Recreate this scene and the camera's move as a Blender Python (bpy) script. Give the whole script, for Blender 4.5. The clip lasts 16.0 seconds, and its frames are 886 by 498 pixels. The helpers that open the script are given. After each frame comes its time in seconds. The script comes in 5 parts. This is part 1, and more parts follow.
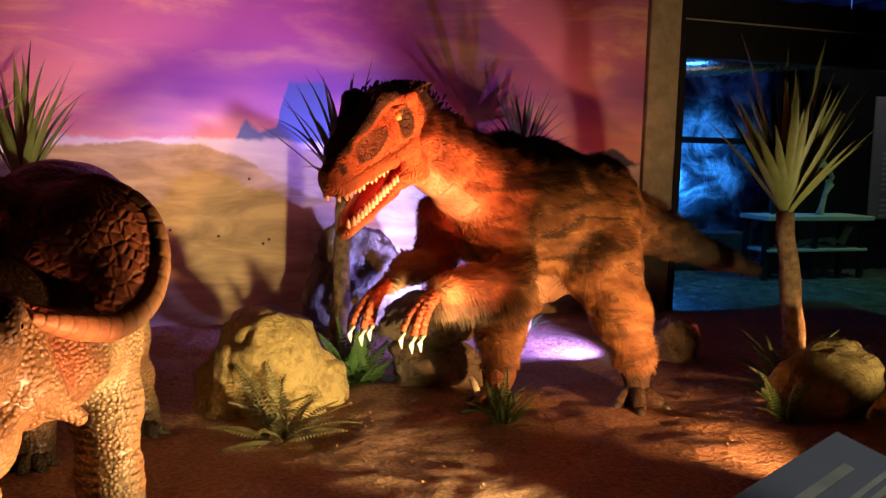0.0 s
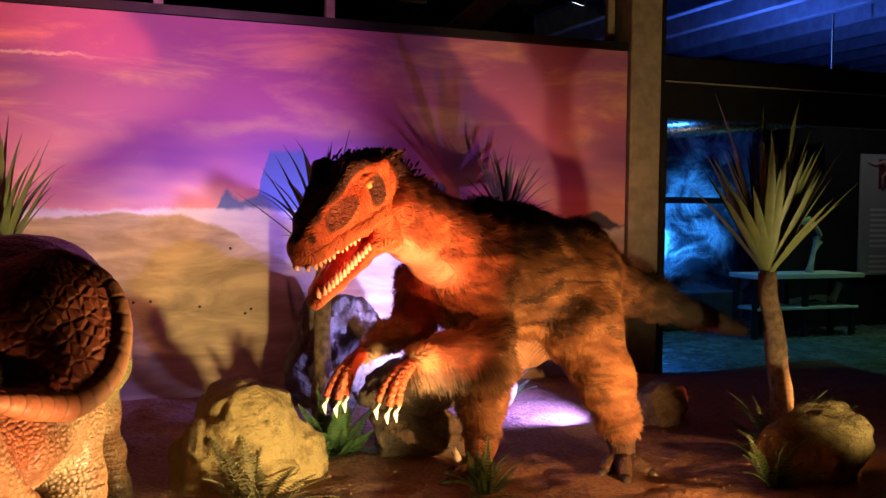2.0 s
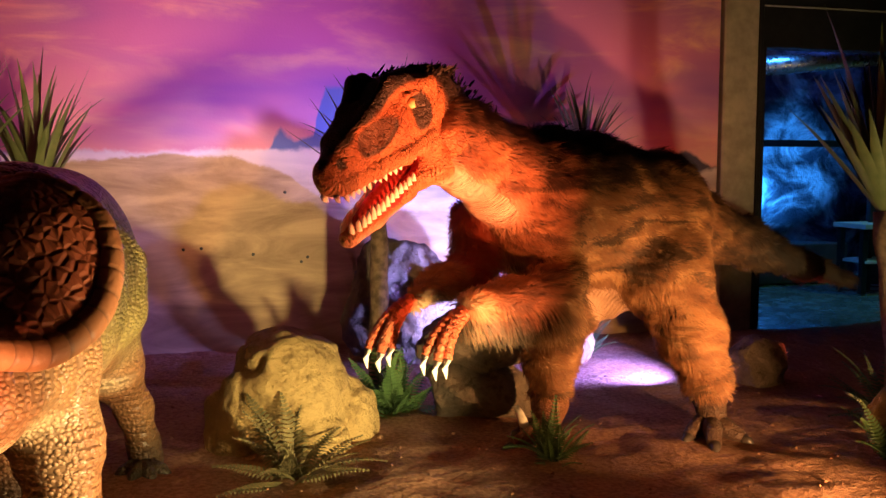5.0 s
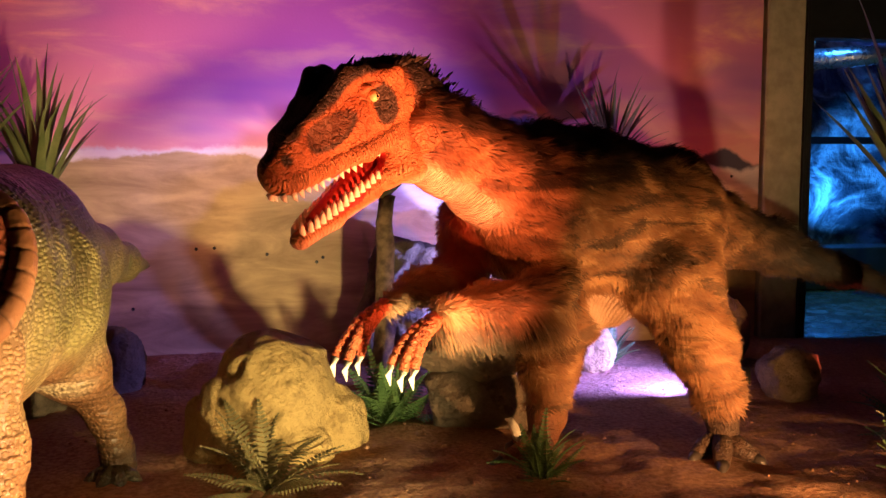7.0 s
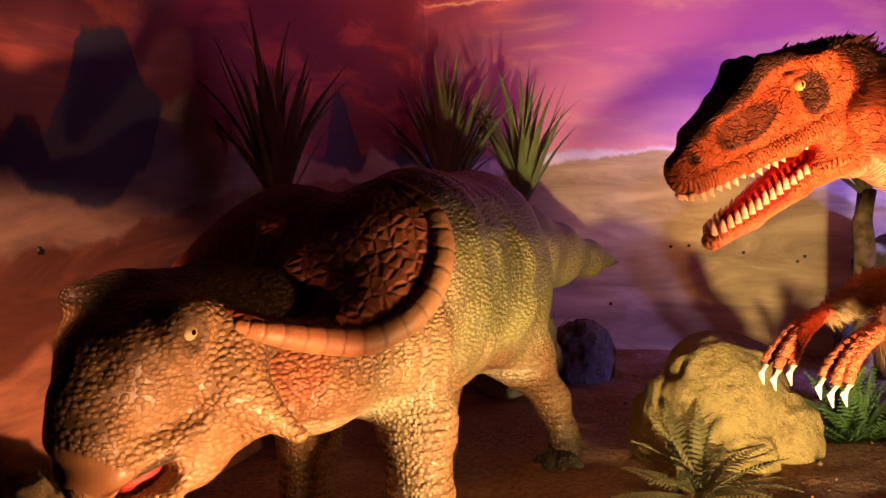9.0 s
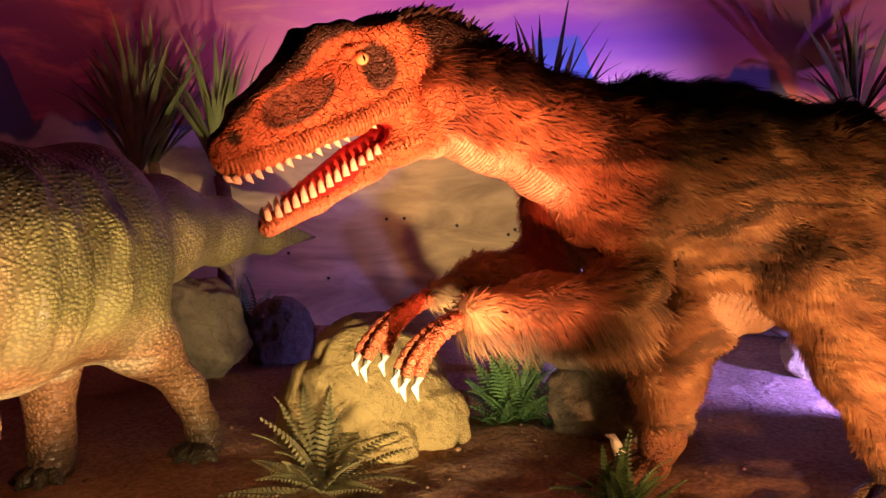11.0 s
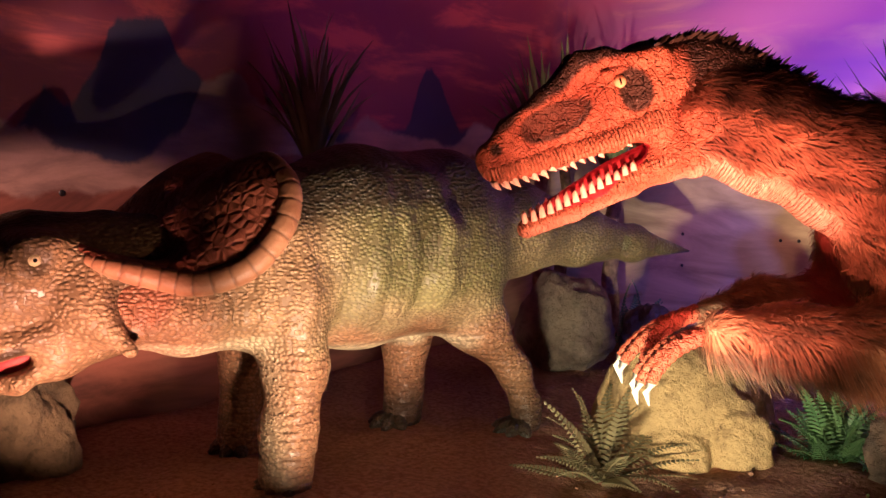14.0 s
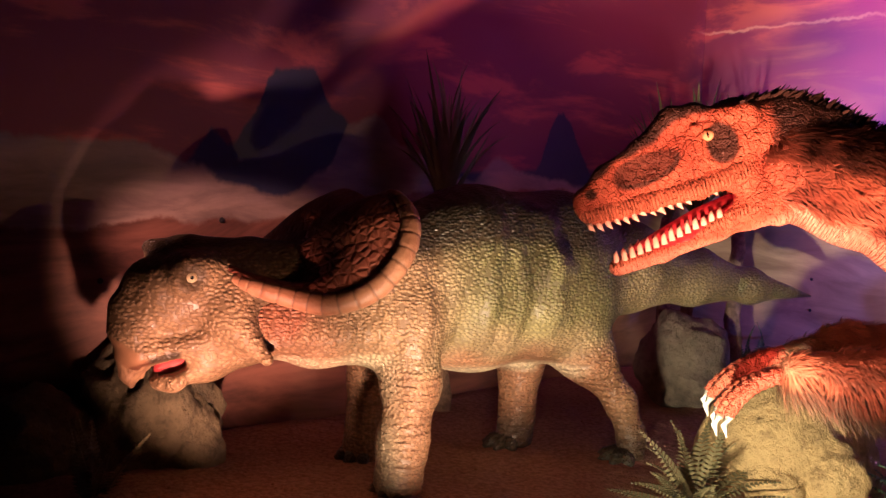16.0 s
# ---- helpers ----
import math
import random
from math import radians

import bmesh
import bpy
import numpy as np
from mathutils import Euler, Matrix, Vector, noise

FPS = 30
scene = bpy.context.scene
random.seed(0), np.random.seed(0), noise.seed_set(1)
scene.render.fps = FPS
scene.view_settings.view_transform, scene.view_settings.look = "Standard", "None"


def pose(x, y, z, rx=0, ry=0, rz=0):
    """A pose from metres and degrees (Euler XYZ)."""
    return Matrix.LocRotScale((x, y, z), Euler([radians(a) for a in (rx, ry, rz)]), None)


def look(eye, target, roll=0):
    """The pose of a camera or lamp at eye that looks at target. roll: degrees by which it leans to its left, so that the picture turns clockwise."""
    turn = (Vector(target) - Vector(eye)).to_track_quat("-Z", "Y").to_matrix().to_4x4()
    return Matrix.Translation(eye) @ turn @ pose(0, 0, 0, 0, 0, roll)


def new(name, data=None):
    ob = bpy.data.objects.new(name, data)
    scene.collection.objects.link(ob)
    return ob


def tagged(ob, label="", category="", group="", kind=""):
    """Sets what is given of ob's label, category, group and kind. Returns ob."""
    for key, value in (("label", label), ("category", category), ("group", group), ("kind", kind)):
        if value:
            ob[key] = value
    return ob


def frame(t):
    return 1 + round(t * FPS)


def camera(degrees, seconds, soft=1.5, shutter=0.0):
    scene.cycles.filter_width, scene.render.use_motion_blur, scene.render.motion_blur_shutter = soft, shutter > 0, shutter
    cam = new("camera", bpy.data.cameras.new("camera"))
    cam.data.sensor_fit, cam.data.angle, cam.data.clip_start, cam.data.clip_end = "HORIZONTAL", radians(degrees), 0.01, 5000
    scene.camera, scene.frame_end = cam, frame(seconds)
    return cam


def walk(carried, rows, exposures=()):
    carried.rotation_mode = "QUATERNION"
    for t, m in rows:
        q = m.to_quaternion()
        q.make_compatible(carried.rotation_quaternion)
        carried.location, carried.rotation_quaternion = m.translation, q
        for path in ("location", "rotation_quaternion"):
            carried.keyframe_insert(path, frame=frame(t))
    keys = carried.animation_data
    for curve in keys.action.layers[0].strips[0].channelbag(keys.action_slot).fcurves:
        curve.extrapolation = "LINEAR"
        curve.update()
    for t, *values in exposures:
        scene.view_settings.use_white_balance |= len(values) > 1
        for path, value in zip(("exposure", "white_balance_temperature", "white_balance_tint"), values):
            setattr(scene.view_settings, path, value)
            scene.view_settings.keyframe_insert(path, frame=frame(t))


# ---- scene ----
cam = camera(49.6, 16.0)
PATH = [
    (0, (0.995, 0.026, 1.426), (1.714, 1.88, 1.205), 1.7),
    (0.5, (1.008, 0.032, 1.411), (1.794, 1.863, 1.244), 2.0),
    (1, (1.046, 0.038, 1.432), (1.846, 1.865, 1.276), 1.4),
    (1.5, (1.047, 0.043, 1.426), (1.809, 1.888, 1.306), 1.5),
    (2, (1.106, 0.033, 1.441), (1.831, 1.894, 1.352), 0.6),
    (2.5, (1.297, 0.053, 1.456), (1.906, 1.957, 1.426), 2.3),
    (3, (1.375, 0.382, 1.35), (1.956, 2.295, 1.347), -1.1),
    (3.5, (1.366, 0.495, 1.301), (1.938, 2.408, 1.181), -0.7),
    (4, (1.373, 0.499, 1.312), (1.937, 2.41, 1.141), -0.1),
    (6.5, (1.708, 0.56, 1.308), (2.162, 2.5, 1.133), -0.0),
    (7, (1.862, 0.629, 1.304), (2.249, 2.583, 1.127), 0.1),
    (7.5, (1.924, 0.633, 1.325), (2.246, 2.598, 1.139), -1.2),
    (8, (2.064, 0.639, 1.324), (1.973, 2.63, 1.152), -0.3),
    (8.5, (2.193, 0.628, 1.319), (1.679, 2.553, 1.153), -1.0),
    (9, (2.256, 0.654, 1.313), (1.563, 2.523, 1.145), -2.1),
    (9.5, (2.407, 0.765, 1.316), (1.742, 2.642, 1.127), -0.6),
    (10, (2.671, 0.916, 1.343), (2.232, 2.853, 1.114), -0.6),
    (10.2, (2.778, 0.975, 1.336), (2.381, 2.92, 1.095), -1.3),
    (12.3, (3.467, 1.318, 1.345), (2.803, 3.186, 1.076), -0.3),
    (12.5, (3.562, 1.335, 1.349), (2.797, 3.165, 1.09), -0.0),
    (13, (3.717, 1.392, 1.362), (2.607, 3.037, 1.118), 2.3),
    (13.5, (3.829, 1.351, 1.367), (2.56, 2.878, 1.126), 0.8),
    (14, (3.941, 1.27, 1.346), (2.583, 2.721, 1.117), 0.8),
    (14.5, (4.064, 1.203, 1.385), (2.675, 2.629, 1.188), 1.5),
    (15, (4.183, 1.204, 1.41), (2.735, 2.573, 1.235), 2.2),
    (15.5, (4.277, 1.192, 1.406), (2.755, 2.479, 1.238), 2.3),
    (16, (4.336, 1.18, 1.386), (2.749, 2.385, 1.218), 2.1),
]
walk(cam, [(t, look(eye, target, roll)) for t, eye, target, roll in PATH], exposures=[(0, 0.0, 6250, 10), (10.2, 0.0, 6250, 10), (12.3, 0.0, 4800, 22), (16, -0.03, 4650, 22)])


# ---- world and lamps ----
world = bpy.data.worlds.new("hall_dark")
world.use_nodes = True
world.node_tree.nodes["Background"].inputs[0].default_value = (0.3, 0.18, 0.5, 1)
world.node_tree.nodes["Background"].inputs[1].default_value = 0.2
scene.world = world


def spot(name, eye, target, watts, color, size=70, blend=0.6, radius=0.04):
    data = bpy.data.lights.new(name, "SPOT")
    data.energy, data.color, data.spot_size, data.spot_blend, data.shadow_soft_size = watts, color, radians(size), blend, radius
    ob = new(name, data)
    ob.matrix_world = look(eye, target)
    return ob


spot("orange_floodlight", (3.4, 2.7, 0.08), (2.45, 4.05, 1.4), 1250, (1.0, 0.235, 0.075), 44, 0.95)
spot("amber_floodlight", (2.83, 2.55, 0.085), (1.95, 4.9, 0.48), 640, (1.0, 0.72, 0.3), 46, 0.85, 0.06)
spot("amber_floodlight", (2.02, 2.32, 0.1), (0.76, 2.85, 0.58), 400, (1.0, 0.43, 0.18), 43, 0.72)
spot("amber_floodlight", (2.3, 2.95, 0.1), (1.06, 3.86, 0.78), 380, (1.0, 0.6, 0.25), 62, 0.85, 0.08)
# Added unseen lamp, brightens one patch of the left wall only.
spot("left_wall_fill_light", (1.2, 0.6, 1.9), (-0.11, 3.46, 0.78), 600, (1.0, 0.4, 0.2), 18, 0.6)
spot("amber_floodlight", (4.0, 2.85, 0.1), (3.68, 4.75, 0.5), 380, (1.0, 0.46, 0.15), 66, 0.9)
spot("amber_floodlight", (5.6, 4.34, 0.32), (4.1, 4.3, 0.15), 120, (1.0, 0.46, 0.14), 74, 0.8)
spot("amber_floodlight", (5.0, 2.75, 0.08), (5.1, 4.6, 1.1), 150, (1.0, 0.74, 0.32), 54, 0.9)
spot("orange_floodlight", (5.0, 5.1, 0.12), (4.6, 6.84, 2.0), 34, (1.0, 0.13, 0.06), 76, 0.9)
spot("violet_floodlight", (4.36, 5.34, 0.28), (3.6, 6.25, 0.1), 460, (0.27, 0.22, 1.0), 92, 0.8, 0.03)
spot("violet_floodlight", (3.45, 5.75, 0.14), (2.75, 6.84, 0.8), 430, (0.34, 0.33, 1.0), 76, 0.8, 0.03)
spot("magenta_track_light", (2.2, 4.5, 3.7), (1.9, 6.84, 2.35), 165, (1.0, 0.28, 0.58), 66, 0.9)
spot("violet_floodlight", (5.25, 5.3, 0.2), (3.2, 6.84, 2.0), 50, (0.5, 0.2, 1.0), 62, 0.9, 0.03)
spot("red_track_light", (1.6, 3.0, 3.4), (0.1, 5.9, 1.9), 66, (1.0, 0.13, 0.28), 64, 0.9)
spot("blue_track_light", (8.0, 9.7, 0.45), (8.5, 10.6, 1.1), 280, (0.04, 0.3, 1.0), 62, 0.9)
spot("blue_track_light", (7.0, 8.4, 2.9), (7.4, 9.2, 0.0), 90, (0.05, 0.3, 1.0), 95, 0.9)
spot("blue_track_light", (8.4, 9.0, 2.7), (9.0, 9.6, 4.6), 220, (0.06, 0.16, 1.0), 150, 0.9)
spot("white_track_light", (9.9, 8.0, 3.6), (10.3, 9.3, 1.4), 22, (1.0, 0.92, 0.85), 70, 0.8)
# Added unseen lamp that tints the hall floor green.
spot("green_floor_fill", (9.4, 7.4, 3.6), (8.8, 8.2, 0.0), 60, (0.35, 1.0, 0.35), 80, 0.9)
spot("white_track_light", (2.2, 0.2, 4.2), (2.6, 1.6, 0.8), 70, (0.9, 0.95, 1.0), 22, 0.5)


# ---- materials ----
class Nodes:
    """A material's node tree with short calls."""

    def __init__(self, name, rough=0.8, metal=0.0):
        self.mat = bpy.data.materials.new(name)
        self.mat.use_nodes = True
        self.tree = self.mat.node_tree
        self.bsdf = self.tree.nodes["Principled BSDF"]
        self.bsdf.inputs["Roughness"].default_value = rough
        self.bsdf.inputs["Metallic"].default_value = metal

    def add(self, kind, **values):
        node = self.tree.nodes.new(kind)
        for key, value in values.items():
            node.inputs[key.replace("_", " ")].default_value = value
        return node

    def link(self, a, b):
        self.tree.links.new(a, b)

    def coords(self, scale=(1, 1, 1)):
        geo = self.add("ShaderNodeTexCoord")
        mapping = self.add("ShaderNodeMapping")
        mapping.inputs["Scale"].default_value = scale
        self.link(geo.outputs["Object"], mapping.inputs["Vector"])
        return mapping.outputs["Vector"]

    def noise(self, scale, detail=4, rough=0.55, vec=None, distort=0.0):
        node = self.add("ShaderNodeTexNoise", Scale=scale, Detail=detail, Roughness=rough, Distortion=distort)
        self.link(vec if vec else self.coords(), node.inputs["Vector"])
        return node.outputs["Fac"]

    def cells(self, scale, vec=None, feature="F1", rnd=1.0):
        node = self.add("ShaderNodeTexVoronoi", Scale=scale, Randomness=rnd)
        node.feature = feature
        self.link(vec if vec else self.coords(), node.inputs["Vector"])
        return node.outputs["Distance"]

    def ramp(self, fac, *stops, mode="EASE"):
        node = self.add("ShaderNodeValToRGB")
        node.color_ramp.interpolation = mode
        el = node.color_ramp.elements
        while len(el) < len(stops):
            el.new(0.5)
        for e, (p, c) in zip(el, stops):
            e.position = p
            e.color = (c, c, c, 1) if isinstance(c, (int, float)) else (*c, 1)
        self.link(fac, node.inputs["Fac"])
        return node.outputs["Color"]

    def math(self, op, a, b=None, c=None):
        node = self.tree.nodes.new("ShaderNodeMath")
        node.operation = op
        for k, v in enumerate((a, b, c)):
            if v is None:
                continue
            if isinstance(v, (int, float)):
                node.inputs[k].default_value = v
            else:
                self.link(v, node.inputs[k])
        return node.outputs[0]

    def span(self, v, a, b, smooth=True):
        node = self.add("ShaderNodeMapRange")
        node.interpolation_type = "SMOOTHSTEP" if smooth else "LINEAR"
        node.inputs["From Min"].default_value, node.inputs["From Max"].default_value = a, b
        self.link(v, node.inputs["Value"])
        return node.outputs["Result"]

    def mix(self, fac, a, b, mode="MIX"):
        node = self.tree.nodes.new("ShaderNodeMix")
        node.data_type, node.blend_type = "RGBA", mode
        for k, v in ((0, fac), (6, a), (7, b)):
            if isinstance(v, (int, float)):
                node.inputs[k].default_value = v
            elif isinstance(v, tuple):
                node.inputs[k].default_value = (*v, 1)
            else:
                self.link(v, node.inputs[k])
        return node.outputs[2]

    def attr(self, name):
        node = self.tree.nodes.new("ShaderNodeAttribute")
        node.attribute_name = name
        return node.outputs["Fac"]

    def island(self):
        return self.tree.nodes.new("ShaderNodeNewGeometry").outputs["Random Per Island"]

    def color(self, out):
        self.link(out, self.bsdf.inputs["Base Color"])
        return self

    def rough(self, out):
        self.link(out, self.bsdf.inputs["Roughness"])
        return self

    def bump(self, height, distance=0.01, strength=1.0):
        node = self.add("ShaderNodeBump", Strength=strength, Distance=distance)
        self.link(height, node.inputs["Height"])
        old = self.bsdf.inputs["Normal"]
        if old.is_linked:
            self.link(old.links[0].from_socket, node.inputs["Normal"])
        self.link(node.outputs["Normal"], old)
        return self


def plain(name, color, rough=0.7, metal=0.0, vary=0.25, scale=6.0, bump=0.002):
    n = Nodes(name, rough, metal)
    f = n.noise(scale, 6)
    lo, hi = tuple(c * (1 - vary) for c in color), tuple(min(1, c * (1 + vary)) for c in color)
    n.color(n.ramp(f, (0.3, lo), (0.7, hi)))
    n.rough(n.ramp(n.noise(scale * 3, 4), (0.3, max(0, rough - 0.1)), (0.7, min(1, rough + 0.1))))
    n.bump(n.noise(scale * 14, 4), bump)
    return n.mat


def sand_material():
    n = Nodes("red_sand", 0.95)
    big, fine = n.noise(1.3, 5), n.noise(45, 6)
    base = n.ramp(big, (0.25, (0.24, 0.1, 0.055)), (0.75, (0.4, 0.2, 0.11)))
    n.color(n.mix(0.5, base, n.ramp(fine, (0.3, (0.16, 0.07, 0.04)), (0.7, (0.5, 0.3, 0.18)))))
    n.bump(n.noise(9, 6), 0.04).bump(fine, 0.012).bump(n.noise(160, 3), 0.004)
    return n.mat


def rock_material(name, dark, light, scale=4.0):
    n = Nodes(name, 0.9)
    v = n.noise(scale, 9, 0.62)
    c = n.ramp(v, (0.22, dark), (0.52, light))
    pits = n.cells(scale * 16)
    c = n.mix(n.math("MULTIPLY", n.span(n.noise(scale * 3.5, 7, 0.7), 0.5, 0.66), 0.55), c, dark)
    c = n.mix(n.ramp(pits, (0.05, 0.55), (0.2, 0.0)), c, dark)
    n.color(c)
    n.bump(n.noise(scale * 2.0, 5, 0.5), 0.03).bump(n.noise(scale * 5, 8, 0.66), 0.05).bump(n.noise(scale * 45, 3), 0.002)
    n.bump(n.ramp(pits, (0.04, 0.0), (0.2, 1.0)), 0.006)
    return n.mat


def mural_material():
    """A printed desert sunset on boards. u runs along both walls, w is the height."""
    n = Nodes("printed_mural", 0.62)
    geo = n.tree.nodes.new("ShaderNodeNewGeometry")
    sep = n.tree.nodes.new("ShaderNodeSeparateXYZ")
    n.link(geo.outputs["Position"], sep.inputs[0])
    x, y, w = sep.outputs
    u = n.math("ADD", n.math("ADD", x, y), -6.84)
    cm = n.tree.nodes.new("ShaderNodeCombineXYZ")
    n.link(u, cm.inputs[0]); n.link(w, cm.inputs[2])
    mp = n.add("ShaderNodeMapping")
    mp.inputs["Scale"].default_value = (0.45, 1, 1.6)
    n.link(cm.outputs[0], mp.inputs["Vector"])
    streak = n.noise(2.2, 7, 0.6, mp.outputs["Vector"], 0.6)
    soft = n.noise(0.9, 3, 0.5, mp.outputs["Vector"])
    # sky: orange pink near the horizon, magenta and violet above
    sky = n.ramp(n.span(w, 1.25, 2.9, False), (0.0, (0.8, 0.34, 0.3)), (0.25, (0.82, 0.3, 0.38)), (0.5, (0.66, 0.2, 0.42)), (0.8, (0.5, 0.16, 0.4)), (1.0, (0.6, 0.25, 0.4)))
    sky = n.mix(n.span(streak, 0.45, 0.68), sky, (0.9, 0.46, 0.38))
    sky = n.mix(n.span(soft, 0.5, 0.72), sky, (0.36, 0.13, 0.42))
    # Left-wall sky darkened: deeper print, with weaker light put into the colour.
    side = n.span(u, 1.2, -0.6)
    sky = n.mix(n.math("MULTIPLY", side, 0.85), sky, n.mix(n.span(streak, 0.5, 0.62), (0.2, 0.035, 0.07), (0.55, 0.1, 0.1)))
    bolt = n.math("ABSOLUTE", n.math("SUBTRACT", w, n.math("ADD", 2.33, n.math("MULTIPLY", n.noise(2.5, 6, 0.7, cm.outputs[0]), 0.16))))
    bolt = n.math("MULTIPLY", n.span(bolt, 0.016, 0.002), n.math("MULTIPLY", n.span(u, -0.25, 0.05), n.span(u, 1.5, 0.9)))
    sky = n.mix(n.math("MULTIPLY", bolt, 0.75), sky, (0.95, 0.75, 0.6))
    # Red diagonal: printed sky and a beam of light painted as one band.
    painted_beam = n.math("ABSOLUTE", n.math("SUBTRACT", n.math("SUBTRACT", w, 1.88), n.math("MULTIPLY", n.math("ADD", u, 3.1), 0.65)))
    painted_beam = n.math("MULTIPLY", n.span(n.math("ADD", painted_beam, n.math("MULTIPLY", n.math("ADD", streak, -0.5), 0.2)), 0.13, 0.02), n.span(u, -3.4, -2.9))
    sky = n.mix(n.math("MULTIPLY", n.math("MULTIPLY", painted_beam, n.span(u, -1.4, -2.4)), 0.8), sky, (0.8, 0.2, 0.16))
    # skylines: each ramp gives a height over the run of both walls
    run = n.span(u, -5.0, 6.0, False)

    def skyline(*stops):
        r = n.ramp(run, *[((p + 5.0) / 11.0, (h - 1.0)) for p, h in stops])
        wob = n.math("MULTIPLY", n.math("ADD", n.noise(3.0, 7, 0.65, cm.outputs[0]), -0.5), 0.2)
        return n.math("ADD", n.math("ADD", r, 1.0), wob)

    def below(top, edge=0.022):
        return n.span(n.math("SUBTRACT", w, top), edge, -edge)

    rocks = n.mix(n.noise(5, 6, 0.6, cm.outputs[0]), (0.03, 0.04, 0.09), (0.12, 0.13, 0.22))
    far = skyline((-5.0, 1.3), (-4.05, 1.3), (-3.92, 1.42), (-3.84, 1.56), (-3.74, 1.46), (-3.62, 1.6), (-3.5, 1.88), (-3.29, 1.9), (-3.14, 1.66), (-2.95, 1.5), (-2.2, 1.36), (-1.7, 1.4), (-1.5, 1.78), (-1.2, 1.42), (0.2, 1.38), (2.04, 1.38), (2.12, 1.56), (2.22, 1.48), (2.33, 1.5), (2.43, 1.8), (2.66, 1.82), (2.85, 1.4), (3.4, 1.38), (3.55, 1.62), (3.75, 1.6), (3.9, 1.36), (4.84, 1.3), (5.1, 1.44), (5.17, 1.4), (5.34, 1.29), (6.0, 1.28))
    blue = n.mix(n.span(u, 3.6, 4.6), n.mix(n.span(u, 0.2, -1.4), (0.16, 0.22, 0.5), (0.045, 0.05, 0.11)), (0.07, 0.05, 0.08))
    pic = n.mix(below(far), sky, n.mix(0.25, blue, rocks))
    mid = skyline((-5.0, 1.46), (-4.2, 1.45), (-3.95, 1.38), (-3.72, 1.27), (-3.45, 1.22), (-3.2, 1.34), (-3.05, 1.6), (-2.88, 1.67), (-2.7, 1.52), (-2.4, 1.34), (-2.2, 1.3), (-2.0, 1.46), (-1.7, 1.36), (-1.3, 1.3), (-1.05, 1.45), (-0.8, 1.38), (-0.6, 1.32), (1.3, 1.4), (2.2, 1.42), (3.2, 1.38), (4.6, 1.29), (6.0, 1.27))
    grain = n.add("ShaderNodeMapping")
    grain.inputs["Scale"].default_value = (0.8, 1, 3.2)
    n.link(cm.outputs[0], grain.inputs["Vector"])
    dune = n.ramp(n.noise(3.0, 8, 0.6, grain.outputs["Vector"], 0.4), (0.25, (0.4, 0.3, 0.26)), (0.75, (0.74, 0.6, 0.5)))
    dune = n.mix(n.math("MULTIPLY", n.span(w, 1.12, 1.42), 0.8), dune, (0.82, 0.74, 0.82))
    # Left-wall dunes likewise: darker print and weaker light mixed into one tone.
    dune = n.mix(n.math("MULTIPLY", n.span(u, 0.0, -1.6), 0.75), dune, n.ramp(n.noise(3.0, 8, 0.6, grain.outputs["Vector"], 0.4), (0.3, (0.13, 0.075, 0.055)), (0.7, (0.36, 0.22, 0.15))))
    pic = n.mix(below(mid), pic, dune)
    front = skyline((-5.0, 1.06), (-4.0, 1.08), (-3.4, 1.08), (-3.2, 1.16), (-2.3, 1.26), (-1.5, 1.26), (-0.4, 1.2), (0.3, 1.24), (0.8, 1.32), (1.4, 1.38), (1.8, 1.36), (2.07, 1.28), (2.35, 1.12), (2.6, 0.94), (2.9, 0.82), (3.4, 0.8), (4.4, 0.9), (6.0, 1.0))
    near = n.ramp(n.noise(2.0, 9, 0.62, grain.outputs["Vector"], 0.8), (0.25, (0.26, 0.165, 0.08)), (0.75, (0.6, 0.43, 0.22)))
    # Nearest dunes too: darker left-wall print, also standing in for less light.
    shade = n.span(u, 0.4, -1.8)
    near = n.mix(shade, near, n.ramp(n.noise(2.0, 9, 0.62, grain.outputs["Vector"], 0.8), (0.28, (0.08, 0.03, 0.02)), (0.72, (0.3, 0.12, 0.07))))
    pic = n.mix(below(front, 0.015), pic, near)
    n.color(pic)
    n.bump(n.noise(60, 3, 0.5, cm.outputs[0]), 0.001)
    return n.mat


MURAL = mural_material()
SAND = sand_material()
STONE = rock_material("tan_stone", (0.17, 0.105, 0.035), (0.5, 0.35, 0.135))
DARK_STONE = rock_material("brown_stone", (0.075, 0.055, 0.04), (0.24, 0.185, 0.13))
BLACK = plain("black_paint", (0.012, 0.012, 0.014), 0.5)
OLIVE_STONE = rock_material("olive_stone", (0.04, 0.036, 0.018), (0.2, 0.165, 0.08))
STEEL = plain("olive_brown_steel", (0.4, 0.35, 0.24), 0.55, 0.0, 0.2, 9)
FLOOR = plain("polished_concrete", (0.16, 0.2, 0.18), 0.25, 0.0, 0.25, 2.5, 0.0005)
WHITE = plain("off_white_board", (0.7, 0.7, 0.68), 0.5, 0.0, 0.06)
LAMP = Nodes("lamp_glow")
LAMP.bsdf.inputs["Emission Color"].default_value = (0.7, 0.8, 1, 1)
LAMP.bsdf.inputs["Emission Strength"].default_value = 12


